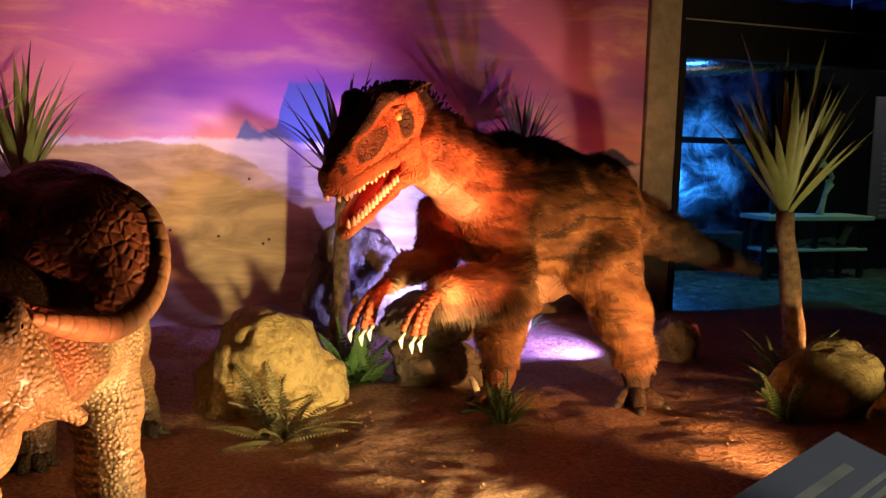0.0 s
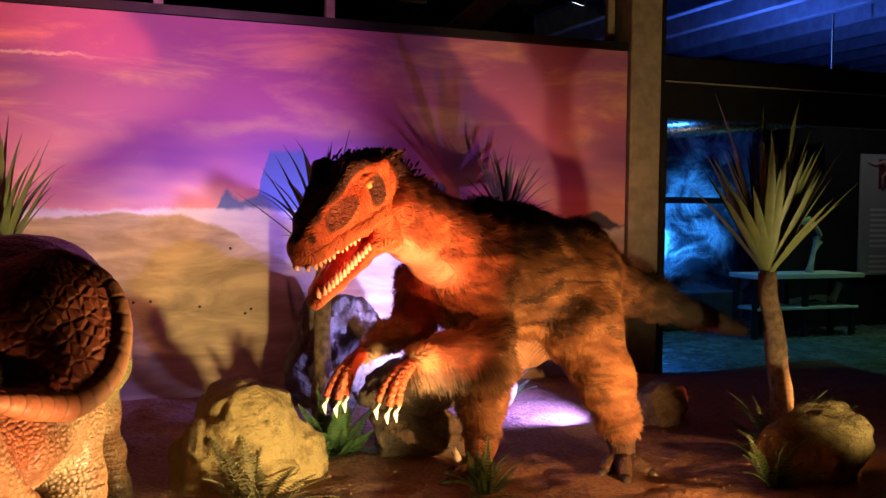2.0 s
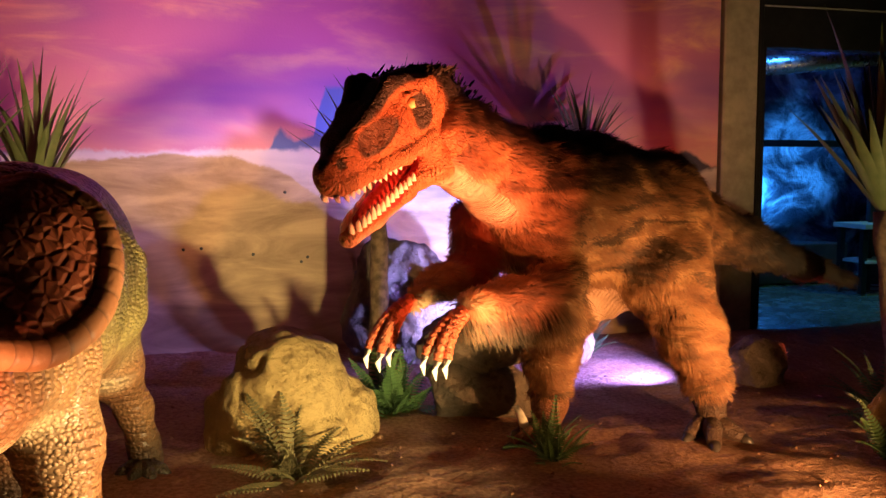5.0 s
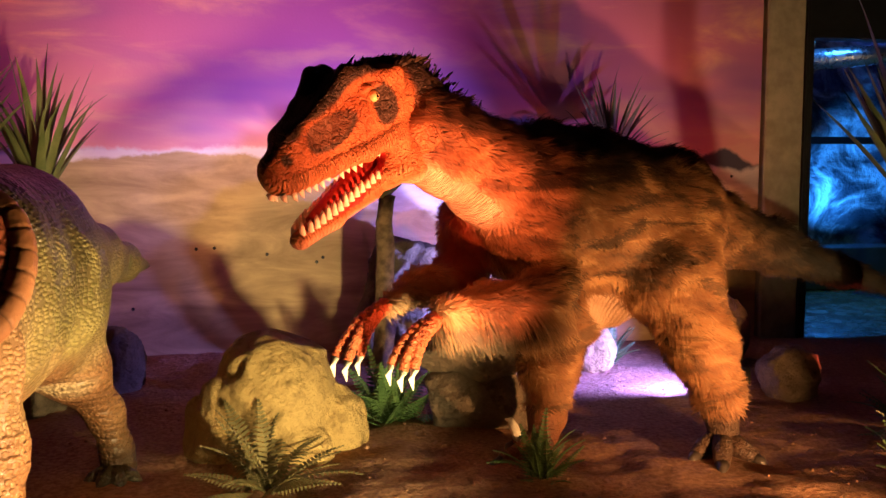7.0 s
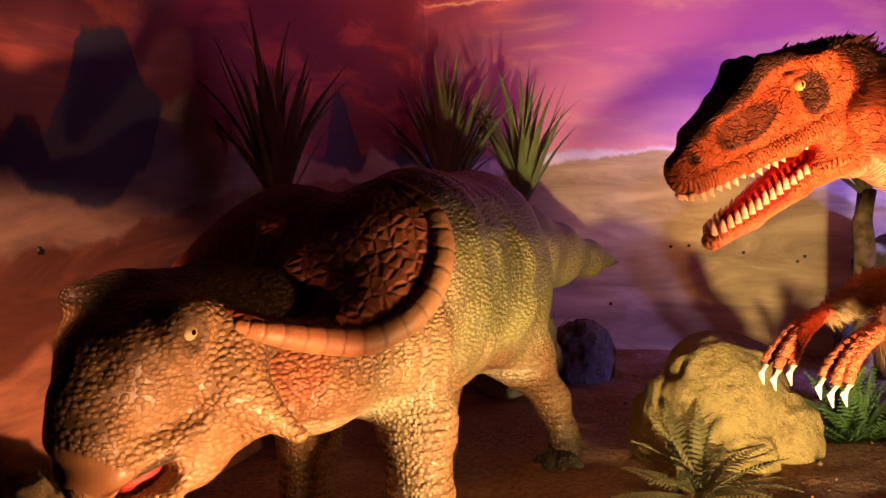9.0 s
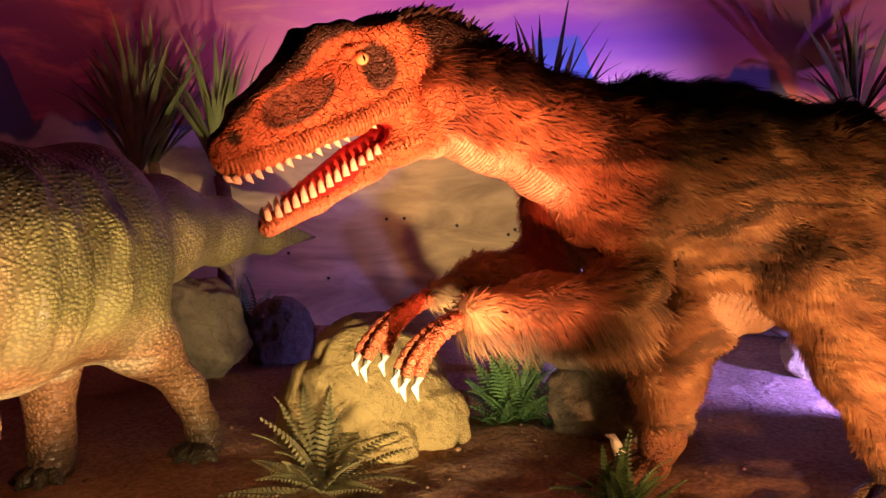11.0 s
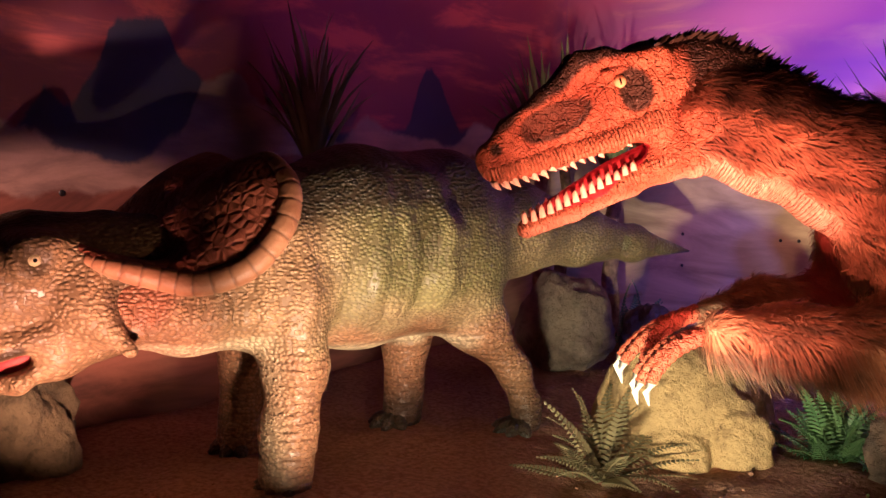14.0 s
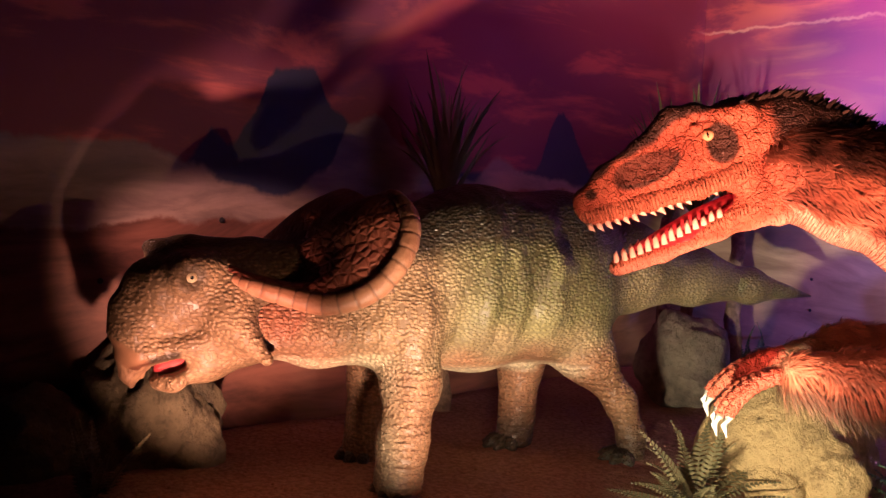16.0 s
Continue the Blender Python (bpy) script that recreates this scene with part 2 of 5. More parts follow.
# ---- mesh helpers ----
def mesh_object(name, verts, faces, mats, parent=None, index=None, smooth=True, label="", **tags):
    me = bpy.data.meshes.new(name)
    me.from_pydata([tuple(v) for v in verts], [], [tuple(f) for f in faces])
    for m in mats if isinstance(mats, (list, tuple)) else [mats]:
        me.materials.append(m)
    if index is not None:
        me.polygons.foreach_set("material_index", np.asarray(index, dtype=np.int32))
    me.polygons.foreach_set("use_smooth", np.full(len(me.polygons), smooth))
    me.update()
    ob = new(name, me)
    if parent is not None:
        ob.parent = parent
    return tagged(ob, label, **tags)


def part(name, bm, material, parent=None, label="", smooth=False):
    me = bpy.data.meshes.new(name)
    bm.normal_update()
    bm.to_mesh(me)
    bm.free()
    me.materials.append(material)
    if smooth:
        me.polygons.foreach_set("use_smooth", np.full(len(me.polygons), True))
    ob = new(name, me)
    if parent is not None:
        ob.parent = parent
    return tagged(ob, label)


def box(lo, hi, bevel=0.004):
    bm = bmesh.new()
    bmesh.ops.create_cube(bm, size=1)
    lo, hi = Vector(lo), Vector(hi)
    for v in bm.verts:
        v.co = Vector([lo[k] + (v.co[k] + 0.5) * (hi[k] - lo[k]) for k in range(3)])
    if bevel:
        bmesh.ops.bevel(bm, geom=bm.edges[:], offset=bevel, segments=1, affect="EDGES")
    return bm


def thing(name, at, label, category, group="", kind=""):
    ob = new(name)
    ob.location = at
    ob.empty_display_size = 0.1
    return tagged(ob, label, category, group, kind)


def smin(a, b, k):
    h = np.maximum(k - np.abs(a - b), 0) / k
    return np.minimum(a, b) - h * h * k / 4


class Solid:
    """A shape grown from rounded chains on a grid, then skinned."""

    def __init__(self, lo, hi, step):
        self.lo, self.step = np.array(lo, float), step
        self.n = np.ceil((np.array(hi) - self.lo) / step).astype(int) + 1
        self.f = np.full(self.n, 1.0, np.float32)

    def region(self, lo, hi):
        a = np.clip(((np.array(lo) - self.lo) / self.step).astype(int), 0, self.n - 1)
        b = np.clip(((np.array(hi) - self.lo) / self.step).astype(int) + 2, 1, self.n)
        sl = tuple(slice(i, j) for i, j in zip(a, b))
        axes = [(self.lo[k] + self.step * np.arange(a[k], b[k])).astype(np.float32) for k in range(3)]
        return sl, np.stack(np.meshgrid(*axes, indexing="ij"), -1)

    def seg(self, a, b, ra, rb, k, cut=False, up=(0, 0, 1)):
        a, b = np.array(a, np.float32), np.array(b, np.float32)
        r = max(*ra, *rb) + 0.12
        sl, p = self.region(np.minimum(a, b) - r, np.maximum(a, b) + r)
        if 0 in p.shape:
            return
        ab = b - a
        ln = float(np.linalg.norm(ab)) + 1e-6
        d = ab / ln
        side = np.cross(d, up)
        if np.linalg.norm(side) < 0.2:
            side = np.cross(d, (0, 1, 0))
        side = side / np.linalg.norm(side)
        top = np.cross(side, d)
        q = p - a
        t = np.clip((q @ d) / ln, 0, 1)
        q = q - t[..., None] * ab
        s = t * t * (3 - 2 * t)
        rs, ru = ra[0] + (rb[0] - ra[0]) * s, ra[1] + (rb[1] - ra[1]) * s
        m = np.minimum(rs, ru)
        f = (np.sqrt(((q @ side) / rs) ** 2 + ((q @ top) / ru) ** 2 + ((q @ d) / m) ** 2) - 1) * m
        if cut:
            self.f[sl] = -smin(-self.f[sl], f, k)
        else:
            self.f[sl] = smin(self.f[sl], f, k)

    def chain(self, pts, k=0.05, up=(0, 0, 1)):
        pts = [(p[:3], (p[3], p[4] if len(p) > 4 else p[3])) for p in pts]
        for (a, ra), (b, rb) in zip(pts, pts[1:]):
            self.seg(a, b, ra, rb, k, up=up)

    def skin(self):
        f, n = self.f, self.n
        inside = f < 0
        total = np.zeros(n - 1, np.int8)
        corners = [(i, j, k) for i in (0, 1) for j in (0, 1) for k in (0, 1)]

        def cor(arr, c):
            return arr[c[0]:n[0] - 1 + c[0], c[1]:n[1] - 1 + c[1], c[2]:n[2] - 1 + c[2]]
        for c in corners:
            total += cor(inside, c)
        cell = (total > 0) & (total < 8)
        idx = np.full(n - 1, -1, np.int64)
        idx[cell] = np.arange(cell.sum())
        vals = {c: cor(f, c)[cell] for c in corners}
        acc, cnt = np.zeros((cell.sum(), 3)), np.zeros(cell.sum())
        for c in corners:
            for ax in range(3):
                if c[ax]:
                    continue
                e = list(c)
                e[ax] = 1
                va, vb = vals[c], vals[tuple(e)]
                x = (va < 0) != (vb < 0)
                t = va[x] / (va[x] - vb[x])
                p = np.tile(np.array(c, float), (x.sum(), 1))
                p[:, ax] = t
                acc[x] += p
                cnt[x] += 1
        verts = (np.argwhere(cell) + acc / cnt[:, None]) * self.step + self.lo
        quads = []
        for ax in range(3):
            o = [k for k in range(3) if k != ax]
            a = inside[tuple(slice(0, -1) if k == ax else slice(1, -1) for k in range(3))]
            b = inside[tuple(slice(1, None) if k == ax else slice(1, -1) for k in range(3))]
            for flip, m in ((False, a & ~b), (True, b & ~a)):
                w = np.argwhere(m)
                if not len(w):
                    continue
                base = w.copy()
                base[:, o] += 1
                q = []
                for d0, d1 in ((-1, -1), (0, -1), (0, 0), (-1, 0)):
                    g = base.copy()
                    g[:, o[0]] += d0
                    g[:, o[1]] += d1
                    q.append(idx[g[:, 0], g[:, 1], g[:, 2]])
                q = np.stack(q, 1)
                if flip != (ax == 1):
                    q = q[:, ::-1]
                quads.append(q)
        return verts, np.concatenate(quads)


class Build:
    """Collects pieces of one mesh with a material number and named paint values per vertex."""

    def __init__(self):
        self.v, self.f, self.m, self.a, self.n = [], [], [], {}, 0

    def add(self, verts, faces, mat=0, **paint):
        verts = np.asarray(verts, float)
        for k in paint:
            self.a.setdefault(k, np.zeros(self.n))
        for k in list(self.a):
            val = paint.get(k, 0.0)
            self.a[k] = np.concatenate([self.a[k], np.full(len(verts), val) if np.isscalar(val) else np.asarray(val)])
        self.v.append(verts)
        self.f += [tuple(int(i) + self.n for i in q) for q in faces]
        self.m += [mat] * len(faces)
        self.n += len(verts)

    def tube(self, pts, mat=0, sides=8, tip=True, **paint):
        """A tapered tube along points (x, y, z, radius)."""
        pts = np.array(pts, float)
        rings, faces = [], []
        for k, p in enumerate(pts):
            d = pts[min(k + 1, len(pts) - 1), :3] - pts[max(k - 1, 0), :3]
            d /= np.linalg.norm(d) + 1e-9
            s = np.cross(d, (0.13, 0.21, 1.0))
            s /= np.linalg.norm(s)
            t = np.cross(s, d)
            ang = np.arange(sides) * 2 * np.pi / sides
            rings.append(p[:3] + p[3] * (np.cos(ang)[:, None] * s + np.sin(ang)[:, None] * t))
        for k in range(len(pts) - 1):
            for j in range(sides):
                a, b = k * sides + j, k * sides + (j + 1) % sides
                faces.append((a, a + sides, b + sides, b))
        verts = np.concatenate(rings)
        faces.append(tuple(range(sides)))
        faces.append(tuple(range(len(verts) - sides, len(verts)))[::-1])
        self.add(verts, faces, mat, **paint)

    def finish(self, name, mats, label, category, **kw):
        ob = mesh_object(name, np.concatenate(self.v), self.f, mats, None, self.m)
        for k, val in self.a.items():
            at = ob.data.attributes.new(k, "FLOAT", "POINT")
            at.data.foreach_set("value", val.astype(np.float32))
        return tagged(ob, label, category, **kw)


def wobble(verts, amount, scale, seed=0.0):
    out = np.array(verts, float)
    for i, v in enumerate(out):
        q = Vector(v) * scale + Vector((seed, seed * 1.7, -seed))
        out[i] += np.array(noise.noise_vector(q)) * amount
    return out


# ---- setting ----
BACK, LEFT = 6.84, -0.11
tagged(part("wall_back", box((LEFT - 0.1, BACK, -0.1), (5.36, BACK + 0.1, 2.72)), MURAL), "board wall printed with a pink desert sunset", "mural wall", kind="structure")
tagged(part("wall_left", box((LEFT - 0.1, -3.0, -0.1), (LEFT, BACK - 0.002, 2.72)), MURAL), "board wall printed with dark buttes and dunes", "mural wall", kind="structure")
tagged(part("trim", box((LEFT - 0.1, BACK - 0.012, 2.722), (5.36, BACK + 0.1, 2.79)), BLACK), "black top rail along the mural wall", "trim", kind="structure")


def ground_height(x, y):
    h = 0.035 + 0.05 * max(0.0, min(1.0, (y - 4.5) / 2.5)) + 0.03 * noise.noise((x * 0.9, y * 0.9, 3.1)) + 0.018 * noise.noise((x * 3.3, y * 3.3, 1.7)) + 0.008 * noise.noise((x * 9, y * 9, 5.0))
    edge = min((x - LEFT + 0.3) / 0.4, (7.6 - x) / 0.8, (y - 1.4) / 0.7, 1.0)
    if x > 5.4:
        edge = min(edge, (6.9 - y) / 0.25)
    return h * 1.0 - 0.03 + 0.03 * min(edge, 1.0) - 0.35 * max(0.0, -edge)


def build_ground():
    xs, ys = np.linspace(LEFT - 0.05, 8.4, 210), np.linspace(0.6, 7.0, 170)
    verts = [(x, y, ground_height(x, y)) for y in ys for x in xs]
    w = len(xs)
    faces = [(j * w + i, j * w + i + 1, (j + 1) * w + i + 1, (j + 1) * w + i) for j in range(len(ys) - 1) for i in range(w - 1)]
    mesh_object("ground", verts, faces, SAND, label="uneven reddish sand covering the display", category="sand ground", kind="structure")


build_ground()
tagged(part("floor", box((-12, -10, -0.2), (20, 22, -0.03), 0), FLOOR), "smooth dark concrete hall floor", "floor", kind="structure")
tagged(part("ceiling", box((-12, -10, 4.6), (20, 22, 4.7), 0), plain("grey_ceiling_panel", (0.11, 0.11, 0.12), 0.7, 0, 0.3, 1.5)), "dark grey hall ceiling", "ceiling", kind="structure")
tagged(part("wall_hall_front", box((-12, -10.1, -0.2), (20, -10, 4.6), 0), BLACK), "black hall wall", "wall", kind="structure")
tagged(part("wall_hall_west", box((-12.1, -10, -0.2), (-12, 22, 4.6), 0), BLACK), "black hall wall", "wall", kind="structure")
tagged(part("wall_hall_east", box((20, -10, -0.2), (20.1, 22, 4.6), 0), BLACK), "black hall wall", "wall", kind="structure")
tagged(part("wall_hall_far", box((-12, 22, -0.2), (20, 22.1, 4.6), 0), BLACK), "black hall wall", "wall", kind="structure")


def build_column():
    col = thing("steel_column", (5.54, 6.86, 0), "square olive-brown steel column at the end of the mural", "column")
    part("shaft", box((-0.16, -0.05, -0.1), (0.13, 0.25, 4.6), 0.012), STEEL, col)
    part("edge_strip", box((0.132, -0.06, -0.1), (0.16, 0.25, 4.6), 0.003), BLACK, col)
    part("side_rail", box((-0.3, 0.1, 2.8), (-0.235, 0.16, 4.6), 0.004), STEEL, col)
    for k in range(28):
        bm = bmesh.new()
        bmesh.ops.create_cone(bm, cap_ends=True, segments=8, radius1=0.007, radius2=0.004, depth=0.005, matrix=pose(-0.135, -0.052, 0.2 + 0.15 * k, 90, 0, 0))
        part("rivet", bm, STEEL, col)


build_column()
# black doorway beside the column
frame_ob = thing("doorway_frame", (5.72, 6.95, 0), "black painted doorway frame with a deep lintel", "door frame", kind="structure")
part("post", box((0, -0.06, -0.05), (0.07, 0.1, 2.22), 0.005), BLACK, frame_ob)
part("cable", box((0.0, -0.075, 2.5), (5.5, -0.061, 2.514), 0.003), plain("grey_cable", (0.3, 0.29, 0.27), 0.5), frame_ob, "thin grey cable")
part("lintel", box((0, -0.06, 2.2), (5.5, 0.1, 2.72), 0.005), BLACK, frame_ob)


# ---- statue of the feathered hunter ----
def hunter_skin():
    n = Nodes("hunter_skin", 0.55)
    tone = n.noise(7, 6)
    base = n.ramp(tone, (0.3, (0.3, 0.09, 0.028)), (0.7, (0.54, 0.21, 0.075)))
    base = n.mix(n.attr("pale"), base, n.ramp(tone, (0.3, (0.56, 0.4, 0.27)), (0.7, (0.82, 0.68, 0.52))))
    base = n.mix(n.attr("dark"), base, n.ramp(tone, (0.3, (0.012, 0.009, 0.007)), (0.7, (0.045, 0.03, 0.02))))
    base = n.mix(n.attr("red"), base, (0.6, 0.12, 0.045))
    warped = n.mix(0.05, n.coords(), n.add("ShaderNodeTexNoise", Scale=9).outputs["Color"])
    big, fine = n.cells(34, warped, "DISTANCE_TO_EDGE"), n.cells(92, warped, "DISTANCE_TO_EDGE")
    plain_part = n.math("SUBTRACT", 1.0, n.math("MULTIPLY", n.attr("pale"), 0.9))
    lip = n.attr("lip")
    lines = n.math("MAXIMUM", n.ramp(big, (0.0, 0.16), (0.035, 0.0)), n.ramp(fine, (0.0, 0.1), (0.08, 0.0)))
    base = n.mix(n.math("MULTIPLY", lip, 0.45), base, (0.62, 0.3, 0.13))
    n.color(n.mix(n.math("MULTIPLY", n.math("MULTIPLY", lines, plain_part), n.math("SUBTRACT", 1.0, lip)), base, (0.09, 0.028, 0.01)))
    n.bump(n.math("MULTIPLY", n.ramp(big, (0.0, 0.0), (0.12, 1.0)), plain_part), 0.0045).bump(n.ramp(fine, (0.0, 0.0), (0.3, 1.0)), 0.0025).bump(n.noise(20, 4, 0.6, None, 0.6), 0.008)
    scute = n.math("SINE", n.math("MULTIPLY", n.attr("along"), 270.0))
    n.bump(n.math("MULTIPLY", n.math("POWER", n.math("ABSOLUTE", scute), 0.5), lip), 0.008)
    pleat = n.math("SINE", n.math("ADD", n.math("MULTIPLY", n.attr("along"), 330.0), n.math("MULTIPLY", n.noise(12, 3), 9.0)))
    n.bump(n.math("MULTIPLY", pleat, n.attr("pale")), 0.0035)
    return n.mat


def hunter_fur(name, strands):
    n = Nodes(name, 0.75)
    lay = n.add("ShaderNodeMapping")
    lay.inputs["Rotation"].default_value = (0, radians(38), radians(-22))
    lay.inputs["Scale"].default_value = (0.35, 1.0, 1.0)
    n.link(n.coords(), lay.inputs["Vector"])
    m = lay.outputs["Vector"]
    tone = n.noise(9, 6, 0.62, m, 0.4)
    base = n.ramp(tone, (0.34, (0.05, 0.024, 0.011)), (0.5, (0.24, 0.12, 0.052)), (0.64, (0.5, 0.3, 0.14)))
    patch = n.math("MULTIPLY", n.span(n.noise(6.5, 6, 0.72, m, 0.8), 0.5, 0.6), 0.9)
    warm = n.attr("warm")
    base = n.mix(n.math("MULTIPLY", warm, 0.7), base, n.ramp(tone, (0.3, (0.2, 0.075, 0.03)), (0.7, (0.44, 0.21, 0.09))))
    base = n.mix(n.math("MULTIPLY", patch, n.math("SUBTRACT", 1.0, n.math("MULTIPLY", warm, 0.45))), base, (0.045, 0.024, 0.012))
    base = n.mix(n.attr("dark"), base, (0.016, 0.012, 0.009))
    base = n.mix(n.attr("pale"), base, (0.62, 0.45, 0.3))
    base = n.mix(n.attr("red"), base, (0.42, 0.06, 0.03))
    if strands:
        base = n.mix(n.math("MULTIPLY", n.island(), 0.55), base, (0.5, 0.34, 0.18), "OVERLAY")
    n.color(base)
    if not strands:
        n.bump(n.noise(70, 4, 0.6, n.coords((1, 1, 0.3))), 0.012)
    return n.mat


IVORY = plain("ivory", (0.86, 0.82, 0.7), 0.35, 0.0, 0.12, 30)
EYE = Nodes("amber_eye", 0.12)
EYE.bsdf.inputs["Base Color"].default_value = (0.75, 0.6, 0.28, 1)
PUPIL = Nodes("black_pupil", 0.08)
PUPIL.bsdf.inputs["Base Color"].default_value = (0.004, 0.004, 0.004, 1)
MOUTH = plain("red_mouth", (0.34, 0.03, 0.025), 0.35, 0.0, 0.4, 25)


def ball(b, c, r, mat, rings=10, **paint):
    v, f = [], []
    for i in range(rings + 1):
        a = math.pi * i / rings
        for j in range(rings * 2):
            p = math.pi * j / rings
            v.append((c[0] + r * math.sin(a) * math.cos(p), c[1] + r * math.sin(a) * math.sin(p), c[2] + r * math.cos(a)))
    w = rings * 2
    for i in range(rings):
        for j in range(w):
            f.append((i * w + j, (i + 1) * w + j, (i + 1) * w + (j + 1) % w, i * w + (j + 1) % w))
    b.add(v, f, mat, **paint)


def step(x, a, b):
    t = np.clip((np.asarray(x) - a) / (b - a), 0, 1)
    return t * t * (3 - 2 * t)


def near_line(p, pts):
    """Each point's distance from a line of points, and how far along it lies (0 to 1)."""
    pts = np.array(pts, float)
    best, where = np.full(len(p), 9.0), np.zeros(len(p))
    for k in range(len(pts) - 1):
        a, ab = pts[k], pts[k + 1] - pts[k]
        t = np.clip(((p - a) @ ab) / (ab @ ab), 0, 1)
        d = np.linalg.norm(p - a - t[:, None] * ab, axis=1)
        m = d < best
        best[m], where[m] = d[m], (k + t[m]) / (len(pts) - 1)
    return best, where


def curve_through(pts, n):
    """Points on a smooth curve through the given ones, n to each stretch."""
    p = np.array(pts, float)
    p = np.vstack([2 * p[0] - p[1], p, 2 * p[-1] - p[-2]])
    out = []
    for k in range(1, len(p) - 2):
        for t in np.arange(n) / n:
            out.append(0.5 * (2 * p[k] + (p[k + 1] - p[k - 1]) * t + (2 * p[k - 1] - 5 * p[k] + 4 * p[k + 1] - p[k + 2]) * t * t + (3 * p[k] - p[k - 1] - 3 * p[k + 1] + p[k + 2]) * t ** 3))
    return np.array(out + [p[-2]])


HN = np.array((1.906, 3.626, 1.225))
HA = np.array((0.653, 0.683, 0.327))
HB = np.array((0.722, -0.692, 0.0))
HC = np.cross(HA, HB) * -1
if HC[2] < 0:
    HC = -HC


def hp(s, l, h):
    return HN + s * HA + l * HB + h * HC


SPINE = [(2.42, 4.1, 1.43), (2.6, 4.24, 1.36), (2.8, 4.39, 1.26), (3.0, 4.5, 1.14), (3.3, 4.64, 1.1), (3.68, 4.76, 1.08), (4.0, 4.88, 1.0), (4.4, 5.02, 0.9), (4.9, 5.2, 0.75), (5.35, 5.36, 0.63)]
GIRTH = [(0.118, 0.175), (0.125, 0.175), (0.155, 0.2), (0.24, 0.32), (0.28, 0.33), (0.24, 0.27), (0.15, 0.17), (0.1, 0.11), (0.055, 0.06), (0.03, 0.03)]


def toe(b, pts, claw, mat, **paint):
    b.tube(pts, mat, 9, **paint)
    b.tube(claw, 3, 7, **paint)


def build_hunter():
    rnd = random.Random(5)
    b = Build()
    body = Solid((2.3, 3.7, -0.02), (5.45, 5.6, 1.6), 0.016)
    body.chain([(*p, *g) for p, g in zip(SPINE, GIRTH)], 0.06)
    # belly, shoulders, legs
    body.chain([(3.36, 4.66, 0.82, 0.13), (3.45, 4.72, 0.67, 0.105)], 0.07)
    body.chain([(3.72, 4.68, 1.06, 0.2, 0.24), (3.66, 4.54, 0.82, 0.165, 0.18), (3.75, 4.47, 0.56, 0.12), (3.85, 4.46, 0.32, 0.08), (3.88, 4.44, 0.1, 0.066)], 0.14)
    body.chain([(3.55, 4.9, 0.98, 0.2, 0.22), (3.27, 4.76, 0.66, 0.15), (3.14, 4.68, 0.42, 0.112), (3.13, 4.64, 0.2, 0.08), (3.1, 4.6, 0.09, 0.065)], 0.06)
    body.chain([(3.02, 4.4, 0.98, 0.12, 0.14), (3.02, 4.32, 0.84, 0.11), (2.97, 4.25, 0.75, 0.1), (2.74, 4.14, 0.76, 0.08), (2.55, 4.04, 0.76, 0.055)], 0.05)
    body.chain([(2.76, 4.56, 1.05, 0.13, 0.14), (2.74, 4.58, 0.92, 0.1), (2.72, 4.58, 0.82, 0.085), (2.52, 4.39, 0.82, 0.065), (2.38, 4.27, 0.77, 0.045)], 0.05)
    v, f = body.skin()
    v = wobble(v, 0.012, 7.0)
    d, along = near_line(v, SPINE)
    high = np.array([np.interp(x, [p[0] for p in SPINE], [p[2] for p in SPINE]) for x in v[:, 0]])
    up = v[:, 2] - high
    rough = np.array([noise.noise(Vector(p) * 9) for p in v]) * 0.05
    dark = step(up + rough * 1.6, 0.17, 0.27) * step(v[:, 0], 2.4, 2.7) * (1 - 0.5 * step(v[:, 0], 3.8, 4.3))
    dark = np.maximum(dark, step(up + rough * 2.6, 0.05, 0.17) * 0.85 * step(3.2 - v[:, 0], 0, 0.3))
    dark = np.maximum(dark, step(v[:, 0] + rough * 4, 3.8, 4.4) * 0.9)
    low = step(0.3 - v[:, 2], 0.0, 0.12)
    dark = np.maximum(dark, low * (0.5 + 0.42 * step(v[:, 0], 3.5, 3.6)))
    skin = low
    belly = step(0.15 - near_line(v, [(3.38, 4.66, 0.74), (3.47, 4.72, 0.62)])[0] + rough * 0.6, 0.0, 0.03) * step(-up + rough, 0.26, 0.3)
    skin = np.maximum(skin, belly)
    pale = step(-up - rough * 0.6, 0.07, 0.15) * step(2.85 - v[:, 0], -0.05, 0.12) * step(v[:, 2], 1.0, 1.1) * (1 - step(v[:, 1], 4.38, 4.44))
    skin = np.maximum(skin, step(pale, 0.35, 0.5))
    throat = step(2.47 - v[:, 0] + rough * 3, 0.0, 0.05) * step(0.05 - up + rough * 1.5, 0.0, 0.04) * step(v[:, 2], 1.0, 1.1)
    skin = np.maximum(skin, throat)
    fartop = step(0.22 - near_line(v, [(2.74, 4.57, 1.02), (2.73, 4.58, 0.88)])[0], 0.0, 0.08) * step(4.95 - v[:, 0] - v[:, 1] + 2.35, 0.0, 0.05)
    warm = step(3.15 - v[:, 0] + rough * 2, 0.0, 0.45) * step(v[:, 2], 0.9, 1.05)
    pale = np.maximum(pale, 0.4 * belly)
    arms = step(0.13 - near_line(v, [(2.97, 4.25, 0.75), (2.74, 4.14, 0.76), (2.55, 4.04, 0.76)])[0], 0.0, 0.04)
    arms = np.maximum(arms, step(0.11 - near_line(v, [(2.72, 4.58, 0.82), (2.52, 4.39, 0.82), (2.38, 4.27, 0.77)])[0], 0.0, 0.04))
    pale = np.maximum(pale, 0.18 * arms)
